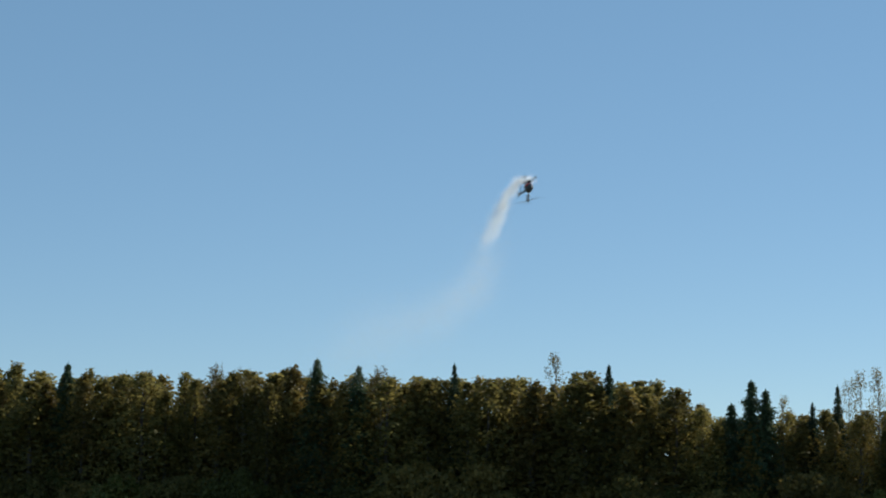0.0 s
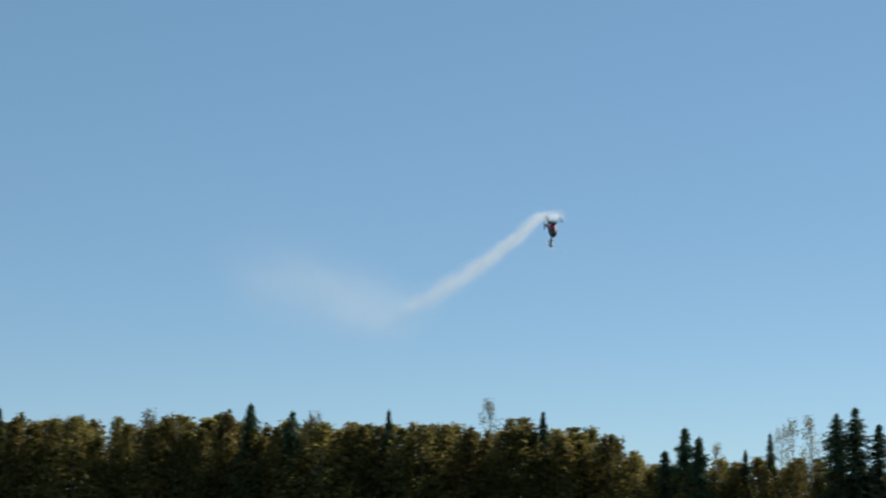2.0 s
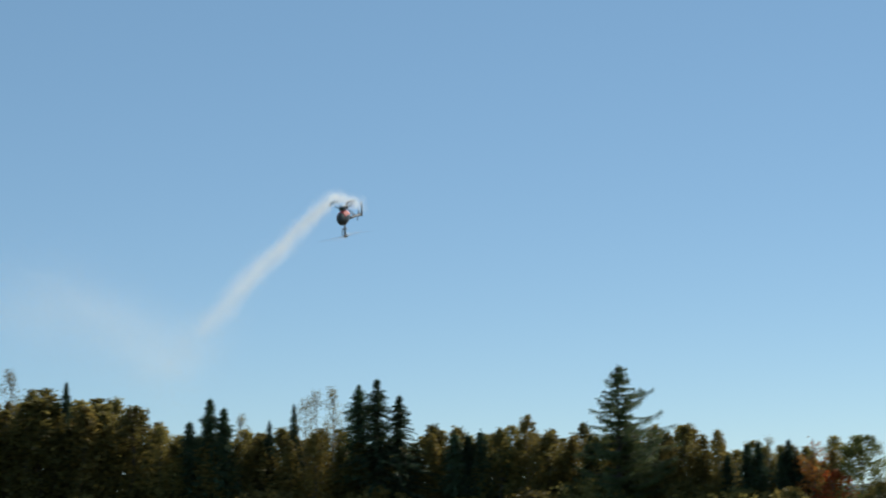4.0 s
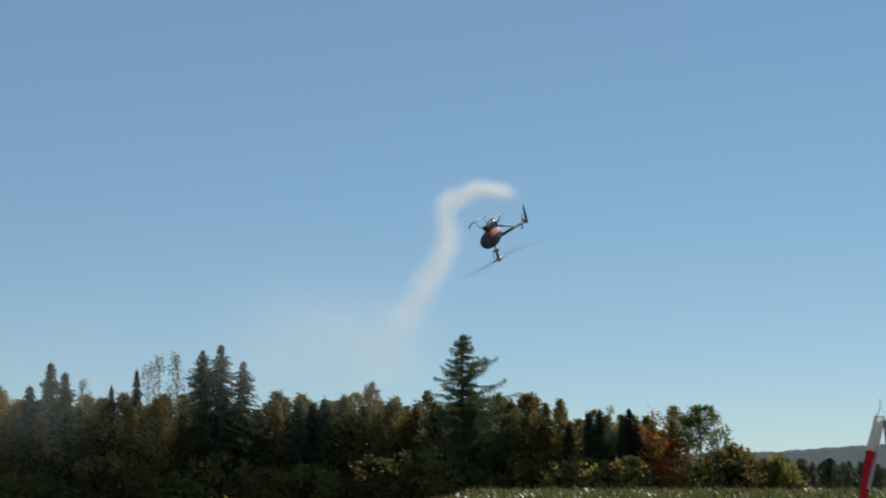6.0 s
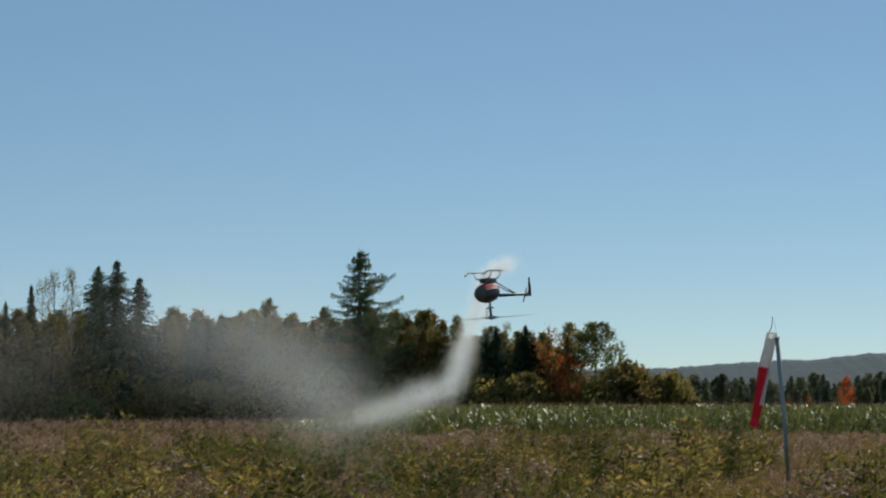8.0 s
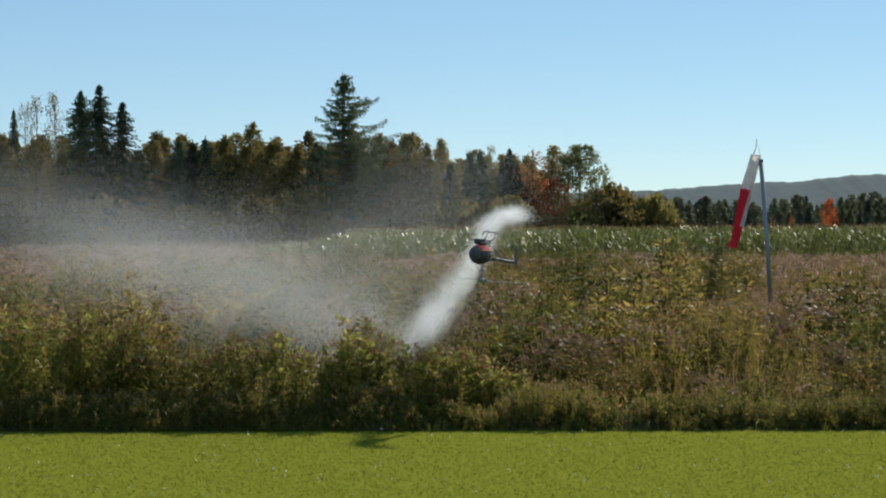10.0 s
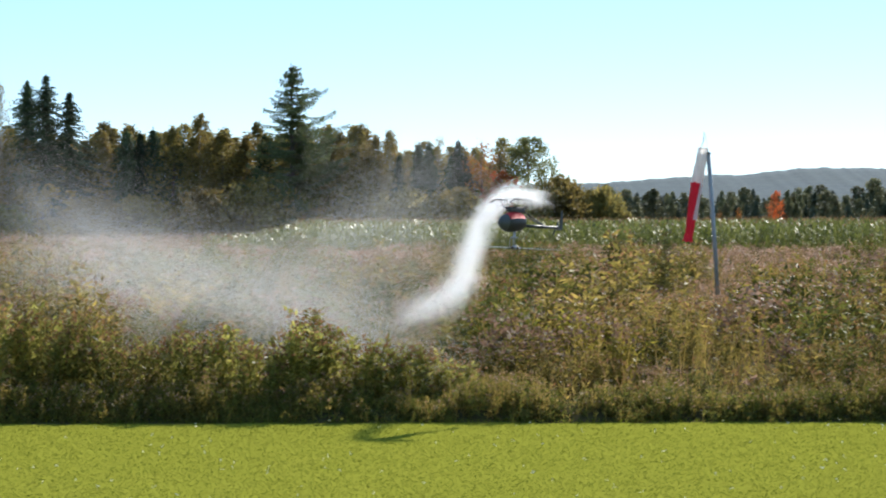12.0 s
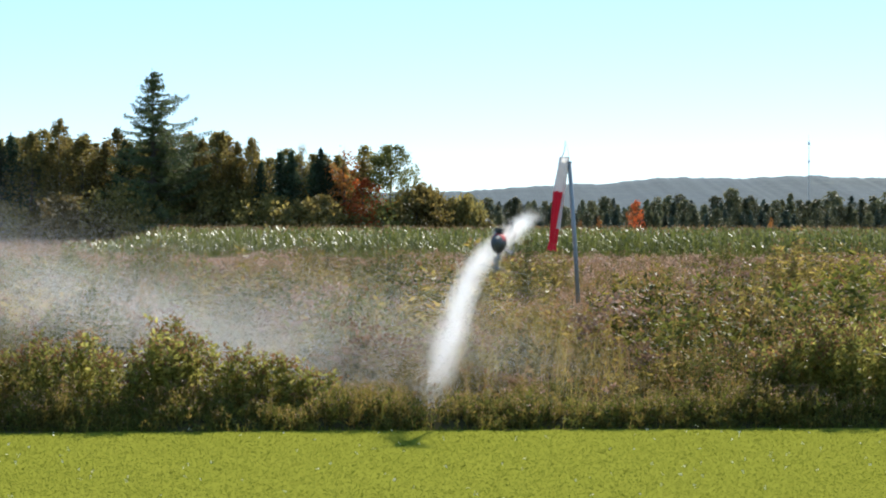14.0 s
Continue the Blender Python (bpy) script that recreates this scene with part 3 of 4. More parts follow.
def rise(az, el):
    """The height of a top seen at el degrees over the wood's edge at the bearing az."""
    return EYE + edge_y(az) / math.cos(radians(az)) * math.tan(radians(el))


def woods():
    oval = lambda u: math.sin(math.pi * min(1, u * 0.9 + 0.1)) ** 0.6 * (1 - 0.55 * u) + 0.1
    column = lambda u: (0.8 + 0.2 * math.sin(3 * u)) * (1 - u) ** 0.8 + 0.02
    plume = lambda u: math.sin(math.pi * (0.12 + 0.88 * u) ** 0.8) ** 0.75 * (1 - 0.3 * u) + 0.03
    ball = lambda u: max(0.1, 1 - (2 * u - 0.95) ** 2) ** 0.5
    aspens = [broad_tree("aspen_tree", "slender aspen with dull yellow-green autumn leaves", 12.0, 1.75 + 0.3 * (k % 3), 0.4, ASPEN if k % 3 else BROWN, column if k % 2 else plume, 300, 13, 0.34, 0.23, BARK, 12, tall=1.5) for k in range(6)]
    browns = [broad_tree("poplar_tree", "poplar with thinning brown and olive leaves", 11.0, 2.6, 1.0, BROWN, oval, 110, 44, 0.42, 0.24, PALE_BARK) for k in range(2)]
    greens = [broad_tree("leafy_tree", "round green leafy tree beside the red maple", 10.0, 3.2, 1.0, GREEN, ball, 190, 60, 0.40, 0.2) for k in range(1)]
    bares = [broad_tree("thin_poplar_tree", "nearly bare poplar with a few pale leaves", 13.0, 1.8, 4.0, BROWN, ball, 60, 24, 0.42, 0.17, PALE_BARK, 40) for k in range(2)]
    spruces = [spruce("spruce_tree", "dark green spruce with a pointed top", 13.0, 5.4 + 0.5 * k, power=0.7, spray=0.5, step=0.25, droop=0.36, dense=4, gap=0.12) for k in range(3)]
    opens = [spruce("spruce_tree", "thin open spruce with drooping boughs", 13.0, 4.8, gap=0.25, droop=0.42, step=0.3, spray=0.46, power=0.75, dense=4)]
    darks = [spruce("cedar_tree", "dense dark evergreen with a blunt top", 9.0, 2.7, power=0.6, step=0.25, spray=0.44, dense=4) for k in range(2)]
    maple = broad_tree("maple_tree", "maple with thin orange autumn leaves", 10.4, 2.3, 2.6, ORANGE, oval, 50, 26, 0.4, 0.23, BARK, 30)
    red = broad_tree("small_maple_tree", "low maple with bright orange-red leaves", 5.8, 1.9, 1.4, RED, ball, 42, 40, 0.34, 0.2)
    bushes = [broad_tree("shrub", "tangled olive shrub at the wood's edge", 3.6, 2.2, 0.1, m, ball, 80, 40, 0.40, 0.25, BARK, 10, "shrub") for m in (ASPEN, GREEN, BROWN)]
    source = aspens + browns + greens + bares + spruces + opens + darks + [maple, red] + bushes
    used = set()

    def stand(ob, height, az, el=None, dy=0.0, h=None, wide=1.0, group="", turn=None):
        m = place(ob, az, edge_y(az) + dy, h or rise(az, el), height, turn, wide)
        if ob in used:
            made = copy_thing(ob, m)
        else:
            used.add(ob)
            made = ob
            made.matrix_basis = m
        return tagged(made, group=group)

    # the single trees that stand out, by bearing and height of the top
    for az, el, k in ((37.1, 4.14, 0), (29.8, 4.4, 1), (28.56, 4.21, 2), (25.7, 4.24, 0), (21.1, 4.15, 1), (15.15, 3.24, 2), (14.43, 3.63, 0), (12.5, 4.30, 2), (8.13, 2.74, 1), (5.6, 2.7, 0)):
        stand(spruces[k], 13.0, az, el, 0.5, wide=1.1 if az < 13 else 0.6, group="spruces in the wood")
    for az, el in ((11.97, 4.38), (11.3, 3.86)):
        stand(opens[0], 13.0, az, el, -0.5, group="spruces in the wood")
    for az, el in ((17.5, 3.12), (16.92, 3.45), (16.5, 3.2), (9.64, 2.83), (9.25, 2.75), (8.88, 2.86), (1.6, 2.1), (1.03, 2.42), (0.7, 2.2), (0.05, 2.1), (-0.16, 2.26), (-0.4, 2.05)):
        stand(darks[int(az * 10) % 2], 9.0, az, el, -0.5, wide=0.85, group="dark evergreens")
    for az, el in ((32.83, 4.36), (31.96, 4.17), (27.88, 4.19), (22.66, 4.62), (16.02, 3.37), (13.76, 4.23), (13.25, 4.17), (14.1, 4.0), (0.4, 2.63)):
        stand(bares[int(az * 10) % 2], 13.0, az, el, 0.6, wide=0.8, group="thin poplars")
    for az, el in ((7.5, 3.35), (2.77, 3.22), (1.87, 2.85), (2.3, 2.9), (3.3, 2.7)):
        stand(browns[int(az * 10) % 2], 11.0, az, el, 0.0, wide=0.75, group="poplars")
    stand(maple, 10.4, -0.85, 2.75, -1.0)
    stand(red, 5.8, -1.42, 1.66, -3.0)
    stand(greens[0], 10.0, -2.25, 2.66, 0.0, wide=0.95)
    larch = old_larch(14.2)
    larch.matrix_basis = place(larch, 4.83, edge_y(4.83) - 2, rise(4.83, 4.78), 14.2, 0)
    # the aspens between them, in three ranks
    for rank in range(3):
        az = 41.0 - 0.15 * rank
        while az > -1.6:
            if az > 18.2:
                el = 4.08 + rng.normal() * 0.1
            elif az > 10.8:
                el = 3.0 + rng.normal() * 0.12
            else:
                el = 3.12 + rng.normal() * 0.12
            if az < 2.6:
                el = 2.45 + rng.normal() * 0.1
            if az < 20:
                el = min(el, 3.12 + max(0, az - 18) * 0.6)
            k = int(rng.integers(0, 6))
            stand(aspens[k], 12.0, az, el + rng.uniform(-0.28, 0.06) + (0.0 if rank else -0.25), 0.3 + 3.0 * rank + rng.uniform(-1, 1), wide=rng.uniform(0.85, 1.6), group="aspens along the wood's edge")
            az -= rng.uniform(0.38, 0.85)
    for az in np.arange(41, -3.2, -0.62):
        stand(bushes[int(rng.integers(0, 3))], 3.6, az + rng.normal() * 0.12, dy=-2.2 + rng.normal() * 0.7, h=rng.uniform(2.0, 4.8), group="shrubs at the wood's edge")
    for az, h in ((-2.95, 4.7), (-3.3, 4.9), (-3.6, 4.2), (-3.9, 3.8), (-4.2, 3.5), (-4.55, 4.0), (-4.85, 2.8), (-5.1, 2.3)):
        stand(bushes[2 if h > 4.1 else 0], 3.6, az, dy=-1, h=h, wide=0.5, group="shrubs at the wood's edge")
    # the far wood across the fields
    far_kinds = [(spruce("spruce_tree", "distant spruce in the wood across the field", 13.0, 4.6, HAZED_NEEDLE, power=0.7, step=0.7, spray=0.9, dense=4), 13.0, 1.0),
                 (spruce("spruce_tree", "distant spruce in the wood across the field", 13.0, 5.2, HAZED_NEEDLE, power=0.55, step=0.7, spray=0.9, dense=4), 13.0, 1.0),
                 (broad_tree("leafy_tree", "distant tree in the wood across the field", 12.0, 4.2, 0.4, HAZED_LEAF, column, 80, 22, 0.7, 0.6, BARK, 4), 12.0, 1.0),
                 (broad_tree("leafy_tree", "distant tree in the wood across the field", 12.0, 4.6, 0.4, HAZED_LEAF, oval, 80, 22, 0.7, 0.6, BARK, 4), 12.0, 1.0)]
    for k, (ob, height, _) in enumerate(far_kinds):
        ob.matrix_basis = place(ob, -19.0 - 0.5 * k, 440, 10.5, height)
        tagged(ob, group="far trees")
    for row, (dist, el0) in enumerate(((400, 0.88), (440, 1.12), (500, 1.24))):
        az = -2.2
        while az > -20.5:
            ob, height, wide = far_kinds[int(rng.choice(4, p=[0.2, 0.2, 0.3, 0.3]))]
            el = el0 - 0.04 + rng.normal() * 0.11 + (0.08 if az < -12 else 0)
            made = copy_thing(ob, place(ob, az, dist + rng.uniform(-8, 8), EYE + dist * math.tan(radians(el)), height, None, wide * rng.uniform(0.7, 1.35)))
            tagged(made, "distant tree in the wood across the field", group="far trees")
            az -= rng.uniform(0.16, 0.38)
    for ob, height, az, el, wide in ((far_kinds[3][0], 12.0, -4.63, 1.33, 1.0), (far_kinds[2][0], 12.0, -5.97, 1.27, 1.1), (red, 5.8, -9.57, 0.98, 0.6), (maple, 10.4, -8.47, 0.72, 0.6), (maple, 10.4, -7.9, 0.62, 0.6), (maple, 10.4, -13.5, 0.66, 0.6)):
        made = copy_thing(ob, place(ob, az, 380, EYE + 380 * math.tan(radians(el)), height, None, wide))
        tagged(made, "distant tree standing before the far wood", group="far trees")


# ---- field plants ----
def ground_height(x, y):
    return np.array([level(a, b) for a, b in zip(x, y)])


def corn_field():
    """Rows of standing corn: arching blades on stalks, pale tassels above."""
    xs, ys = [], []
    for y in np.concatenate([np.arange(112, 122, 0.8), np.arange(122, 145, 1.5)]):
        x = np.arange(-15 - 0.02 * (y - 112), 46, 0.42)
        x = x + rng.normal(size=len(x)) * 0.1
        keep = x > -14 + rng.normal(size=len(x)) * 1.5
        xs.append(x[keep])
        ys.append(np.full(keep.sum(), y) + rng.normal(size=keep.sum()) * 0.08)
    x, y = np.concatenate(xs), np.concatenate(ys)
    h = rng.uniform(1.55, 2.1, len(x)) * (1 - 0.25 * np.clip((x - 38) / 10, 0, 1)) * np.clip((x + 17) / 8, 0.55, 1)
    quads = []
    for k in range(7):
        a = rng.random(len(x)) * 6.28
        z = h * (0.3 + 0.1 * k)
        out = np.stack([np.cos(a), np.sin(a), np.zeros(len(x))], 1)
        p = np.stack([x, y, z], 1)
        side = np.cross(out, (0, 0, 1)) * 0.042
        up = np.array([0, 0, 1.0])
        r = rng.uniform(0.16, 0.32, (len(x), 1))
        m, t = p + out * r + up * 0.22, p + out * r * 2.0 - up * rng.uniform(-0.1, 0.25, (len(x), 1))
        quads.append(np.stack([p - side * 0.6, p + side * 0.6, m + side, m - side], 1))
        quads.append(np.stack([m - side, m + side, t + side * 0.15, t - side * 0.15], 1))
    s = np.array([0.018, 0, 0])
    p0, p1 = np.stack([x, y, 0 * x], 1), np.stack([x, y, h], 1)
    quads.append(np.stack([p0 - s, p0 + s, p1 + s, p1 - s], 1))
    field = thing("corn_field", "standing green corn with shining leaves at the meadow's far side", "corn", kind="stuff")
    part("corn_leaves", quads_mesh("corn_leaves", np.concatenate(quads), CORN), field)
    tassel = leaves(np.repeat(p1, 3, 0) + np.array([0, 0, 0.06]), rng.normal(size=(3 * len(x), 3)) * 0.5 + np.array([0, 0, 1]), 0.24, 0.18)
    part("corn_tassels", quads_mesh("corn_tassels", tassel, STRAW), field)


def stand_of_weeds(x, y, h, leaf_n, leaf_size, head_n, head_size, grown=1.0):
    """Stems with leaves up their length and a loose head; gives the quads of leaves and of heads."""
    n = len(x)
    z0 = ground_height(x, y) - 0.02
    lean = rng.normal(size=(n, 2)) * 0.12
    top = np.stack([x + lean[:, 0] * h, y + lean[:, 1] * h, z0 + h], 1)
    foot = np.stack([x, y, z0], 1)
    s = np.array([1.0, 0, 0]) * (0.0022 + 0.00006 * y)[:, None]
    green = [np.stack([foot - s, foot + s, top + s * 0.5, top - s * 0.5], 1)]
    u = rng.uniform(0.08, 0.95, (n, leaf_n, 1))
    c = foot[:, None] + (top - foot)[:, None] * u
    a = rng.random((n, leaf_n)) * 6.28
    out = np.stack([np.cos(a), np.sin(a), rng.uniform(0.1, 1.5, (n, leaf_n))], 2)
    size = leaf_size * rng.uniform(0.6, 1.3, (n, leaf_n)) * (1.2 - 0.6 * u[..., 0])
    c = c + out * (size * 0.5)[..., None]
    green.append(leaves(c.reshape(-1, 3), out.reshape(-1, 3), size.ravel(), 0.3))
    k = rng.normal(size=(n, head_n, 3)) * np.array([1, 1, 0.7]) * (head_size * (0.5 + h))[:, None, None] + top[:, None] - np.array([0, 0, 0.02])
    heads = leaves(k.reshape(-1, 3), rng.normal(size=(n * head_n, 3)) + np.array([0, 0, 0.4]), rng.uniform(0.6, 1.3, n * head_n) * head_size * 1.3, 0.6)
    return np.concatenate(green), heads


def scatter(y0, y1, density, half=17.5):
    """Random places between the lines y0 and y1, within the half angle either side."""
    t = math.tan(radians(half))
    n = int((y1 ** 2 - y0 ** 2) * t * density)
    y = np.sqrt(rng.uniform(y0 ** 2, y1 ** 2, n))
    return rng.uniform(-1, 1, n) * y * t, y


def patches(x, y, scale, seed):
    return np.array([noise.noise((a * scale, b * scale * 0.6, seed)) for a, b in zip(x, y)])


def meadow():
    green, seed, straw, rust = [], [], [], []
    for y0, y1, density, leaf_n, head_n, leaf_size, head_size in ((17.0, 24, 17, 15, 9, 0.062, 0.022), (24, 36, 11, 12, 7, 0.075, 0.028), (36, 60, 4.6, 12, 6, 0.08, 0.04), (60, 113, 1.6, 8, 6, 0.11, 0.075)):
        x, y = scatter(y0, y1, density)
        p = patches(x, y, 0.22, 5.0) + 0.5 * patches(x, y, 0.7, 2.0)
        clear = (np.abs(x - 0.1376 * y) < 0.5) & (np.abs(y - 39.5) < 4)
        # lower plants by the mast and along the lawn's edge
        h = np.clip(0.25 + 0.6 * p + rng.normal(size=len(x)) * 0.09, 0.10, 0.9) * np.where(y < 18.4, 0.55, 1.0)
        h = np.where(clear, h * 0.45, h)
        if y0 >= 36:
            h = np.clip(h, 0.2, 0.8)
        lush = p + rng.normal(size=len(x)) * 0.2 > (0.05 if y0 < 24 else 0.14 if y0 < 36 else 0.3 if y0 < 60 else 0.5)
        g, s = stand_of_weeds(x[lush], y[lush], h[lush], leaf_n, leaf_size, head_n, head_size)
        green.append(g)
        (rust if y0 < 24 else seed).append(s)
        g, s = stand_of_weeds(x[~lush], y[~lush], h[~lush] * 0.95 + 0.02, 6, leaf_size * 0.8, head_n + 3, head_size * 1.15)
        straw.append(g)
        seed.append(s)
        if y1 == 113:
            # taller dry weeds up to the wood where no corn stands
            x, y = scatter(92, 144, 1.1, 32)
            keep = (x < -13 + rng.normal(size=len(x)) * 1.5) & (rng.random(len(x)) < np.clip((y - 85) / 30, 0, 1))
            x, y = x[keep], y[keep]
            h = np.clip(0.25 + 0.0065 * (y - 20) + rng.normal(size=len(x)) * 0.12, 0.3, 1.25)
            g, s = stand_of_weeds(x, y, h, 5, 0.2, 5, 0.09)
            straw.append(g)
            seed.append(s)
        # dry grass blades between
        x, y = scatter(max(y0, 17.6), y1, density * 1.3)
        n = len(x)
        foot = np.stack([x, y, ground_height(x, y)], 1)
        tip = foot + np.stack([rng.normal(size=n) * 0.12, rng.normal(size=n) * 0.1, rng.uniform(0.15, 0.5, n)], 1)
        straw.append(leaves((foot + tip) / 2, tip - foot, np.linalg.norm(tip - foot, axis=1), 0.008 + 0.0007 * y0, np.tile((0.2, 1.0, 0), (n, 1))))
    # leafy weeds on the bank along the lawn, their shade painted in as darker leaves, and small tufts before them
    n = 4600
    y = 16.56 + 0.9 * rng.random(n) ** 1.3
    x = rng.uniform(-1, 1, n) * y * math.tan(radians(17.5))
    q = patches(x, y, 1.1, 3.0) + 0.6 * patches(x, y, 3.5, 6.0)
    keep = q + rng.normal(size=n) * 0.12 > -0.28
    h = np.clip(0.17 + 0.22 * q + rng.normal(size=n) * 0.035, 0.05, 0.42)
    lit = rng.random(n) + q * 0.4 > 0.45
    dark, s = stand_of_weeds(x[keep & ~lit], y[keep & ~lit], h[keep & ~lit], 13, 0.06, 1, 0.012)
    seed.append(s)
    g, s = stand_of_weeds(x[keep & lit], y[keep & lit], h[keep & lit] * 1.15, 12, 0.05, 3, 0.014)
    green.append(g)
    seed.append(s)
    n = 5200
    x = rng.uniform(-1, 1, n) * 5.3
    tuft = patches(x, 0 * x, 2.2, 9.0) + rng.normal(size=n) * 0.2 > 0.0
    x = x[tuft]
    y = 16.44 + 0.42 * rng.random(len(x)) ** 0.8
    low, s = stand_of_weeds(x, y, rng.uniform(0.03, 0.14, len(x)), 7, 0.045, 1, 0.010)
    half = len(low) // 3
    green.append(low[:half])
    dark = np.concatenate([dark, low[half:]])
    field = thing("meadow_plants", "rough meadow of goldenrod, dry grass and brown seed heads", "meadow", kind="stuff")
    part("weed_leaves", quads_mesh("weed_leaves", np.concatenate(green), WEED), field)
    part("undergrowth", quads_mesh("undergrowth", dark, DARK_SHADED_LEAF), field)
    part("seed_heads", quads_mesh("seed_heads", np.concatenate(seed), SEED), field)
    part("dry_grass", quads_mesh("dry_grass", np.concatenate(straw), STRAW), field)
    part("rusty_heads", quads_mesh("rusty_heads", np.concatenate(rust), RUST), field)


def clump(name, label, h, wide, stems, leaf=WEED, head=RUST, leaf_size=0.10, leaves_each=26, head_each=16, fluff=0.05):
    """A dense clump of goldenrod: leafy stems fanning out, flat brown heads on top."""
    root = thing(name, label, "weeds", "goldenrod clumps")
    a, r = rng.random(stems) * 6.28, np.sqrt(rng.random(stems)) * wide
    foot = np.stack([r * np.cos(a) * 0.8, r * np.sin(a) * 0.6, np.full(stems, -0.03)], 1)
    hh = h * (1 - 0.35 * (r / wide) ** 2) * rng.uniform(0.78, 1.06, stems)
    top = foot * np.array([1.35, 1.3, 0]) + np.stack([0 * hh, 0 * hh, hh], 1) + rng.normal(size=(stems, 3)) * 0.04
    s = np.array([0.004, 0, 0])
    part("stalk", quads_mesh("stalk", np.stack([foot - s, foot + s, top + s * 0.5, top - s * 0.5], 1), WEED), root)["kind"] = "stuff"
    n = leaves_each
    u = rng.uniform(0.1, 1.0, (stems, n, 1))
    c = foot[:, None] + (top - foot)[:, None] * u
    b = rng.random((stems, n)) * 6.28
    out = np.stack([np.cos(b), np.sin(b), rng.uniform(-0.1, 1.3, (stems, n))], 2)
    size = leaf_size * rng.uniform(0.6, 1.25, (stems, n))
    part("foliage", quads_mesh("foliage", leaves((c + out * (size * 0.5)[..., None]).reshape(-1, 3), out.reshape(-1, 3), size.ravel(), 0.30), leaf), root)["kind"] = "stuff"
    k = head_each
    p = top[:, None] + rng.normal(size=(stems, k, 3)) * np.array([fluff, fluff, fluff * 0.4])
    part("blossom", quads_mesh("blossom", leaves(p.reshape(-1, 3), rng.normal(size=(stems * k, 3)) + np.array([0, 0, 0.3]), rng.uniform(0.4, 0.8, stems * k) * fluff, 0.7), head), root)["kind"] = "stuff"
    return root


def clumps():
    edge = ((-4.9, 17.9, 0.95, 0.45, 44), (-4.2, 17.7, 1.0, 0.42, 44), (-3.75, 17.9, 0.9, 0.34, 36), (-3.0, 17.8, 0.68, 0.34, 36), (-2.45, 17.7, 0.72, 0.30, 34), (-2.05, 17.9, 0.76, 0.28, 34), (-1.75, 17.6, 0.66, 0.26, 30), (-1.38, 17.7, 0.82, 0.24, 34), (-1.12, 17.9, 0.74, 0.24, 30), (-0.72, 17.7, 0.64, 0.24, 30), (-0.40, 17.8, 0.58, 0.22, 28), (-0.05, 17.9, 0.40, 0.22, 24),
            (4.45, 17.9, 0.70, 0.32, 36), (4.95, 17.7, 0.78, 0.34, 40), (5.5, 17.8, 0.82, 0.36, 40), (6.1, 17.9, 0.74, 0.34, 36), (4.15, 17.8, 0.60, 0.26, 32), (4.7, 18.1, 0.86, 0.34, 44), (5.2, 18.2, 0.9, 0.36, 44), (-3.4, 18.0, 0.8, 0.34, 40), (-4.55, 18.1, 0.98, 0.36, 40), (-1.25, 18.1, 0.84, 0.26, 36))
    for x, y, h, wide, stems in edge:
        clump("goldenrod_clump", "leafy goldenrod clump with rusty flower heads at the lawn's edge", h * 0.95, wide * 0.9, int(stems * 0.85), OLIVE, RUST, 0.075, 44, 11, 0.05).matrix_basis = pose(x, y - 0.55, level(x, y - 0.55), 0, 0, rng.uniform(-40, 40))
    kinds = [clump("goldenrod_clump", "yellow-green goldenrod clump standing out in the meadow", 0.7, 0.30, 30, WEED, RUST, 0.058, 40, 9, 0.03) for k in range(2)]
    kinds += [clump("goldenrod_clump", "dark olive goldenrod clump with rusty heads in the meadow", 0.7, 0.36, 34, DARK_SHADED_LEAF, RUST, 0.06, 44, 8, 0.03)]
    kinds += [clump("weed_clump", "faded weeds with pinkish-brown fluffy seed heads", 0.7, 0.26, 18, WEED, SEED, 0.07, 10, 16, 0.055) for k in range(2)]
    kinds += [clump("goldenrod_clump", "goldenrod clump with yellow leaves and rusty heads", 0.7, 0.28, 28, YELLOW, RUST, 0.058, 38, 9, 0.03)]
    spots = [(7.8, 43.0, 1.0, 0), (7.1, 43.8, 0.8, 5), (9.9, 39.0, 1.1, 0), (9.2, 39.6, 0.8, 1), (12.8, 43.5, 1.15, 5), (12.0, 43.9, 0.9, 0), (5.3, 46.5, 0.95, 2), (4.7, 46.0, 0.8, 2), (4.15, 25.3, 0.72, 2), (3.9, 25.6, 0.62, 5), (5.3, 25.3, 0.72, 1), (5.05, 25.0, 0.55, 0),
             (-0.8, 23.3, 0.75, 2), (-0.5, 23.5, 0.68, 3), (1.5, 39.0, 0.95, 2), (2.0, 21.5, 0.62, 1), (-2.2, 36.0, 0.9, 2), (0.3, 33.0, 0.8, 4), (-4.6, 30.0, 0.85, 2), (-3.6, 24.0, 0.7, 5), (-5.4, 23.5, 0.8, 3), (2.45, 21.0, 0.62, 0), (1.5, 22.5, 0.6, 5), (3.3, 24.0, 0.6, 1), (4.3, 27.5, 0.8, 5), (6.0, 27.0, 0.75, 2), (6.6, 30.0, 0.85, 5), (2.6, 32.0, 0.6, 3), (0.9, 27.0, 0.6, 4)]
    while len(spots) < 360:
        y = 17.6 + 46 * rng.random() ** 1.6
        x = rng.uniform(-1, 1) * y * math.tan(radians(17))
        if abs(x - 0.1376 * y) < 0.5 and 20 < y < 44:
            continue
        if noise.noise((x * 0.3, y * 0.2, 8.0)) + rng.normal() * 0.25 < -0.1:
            continue
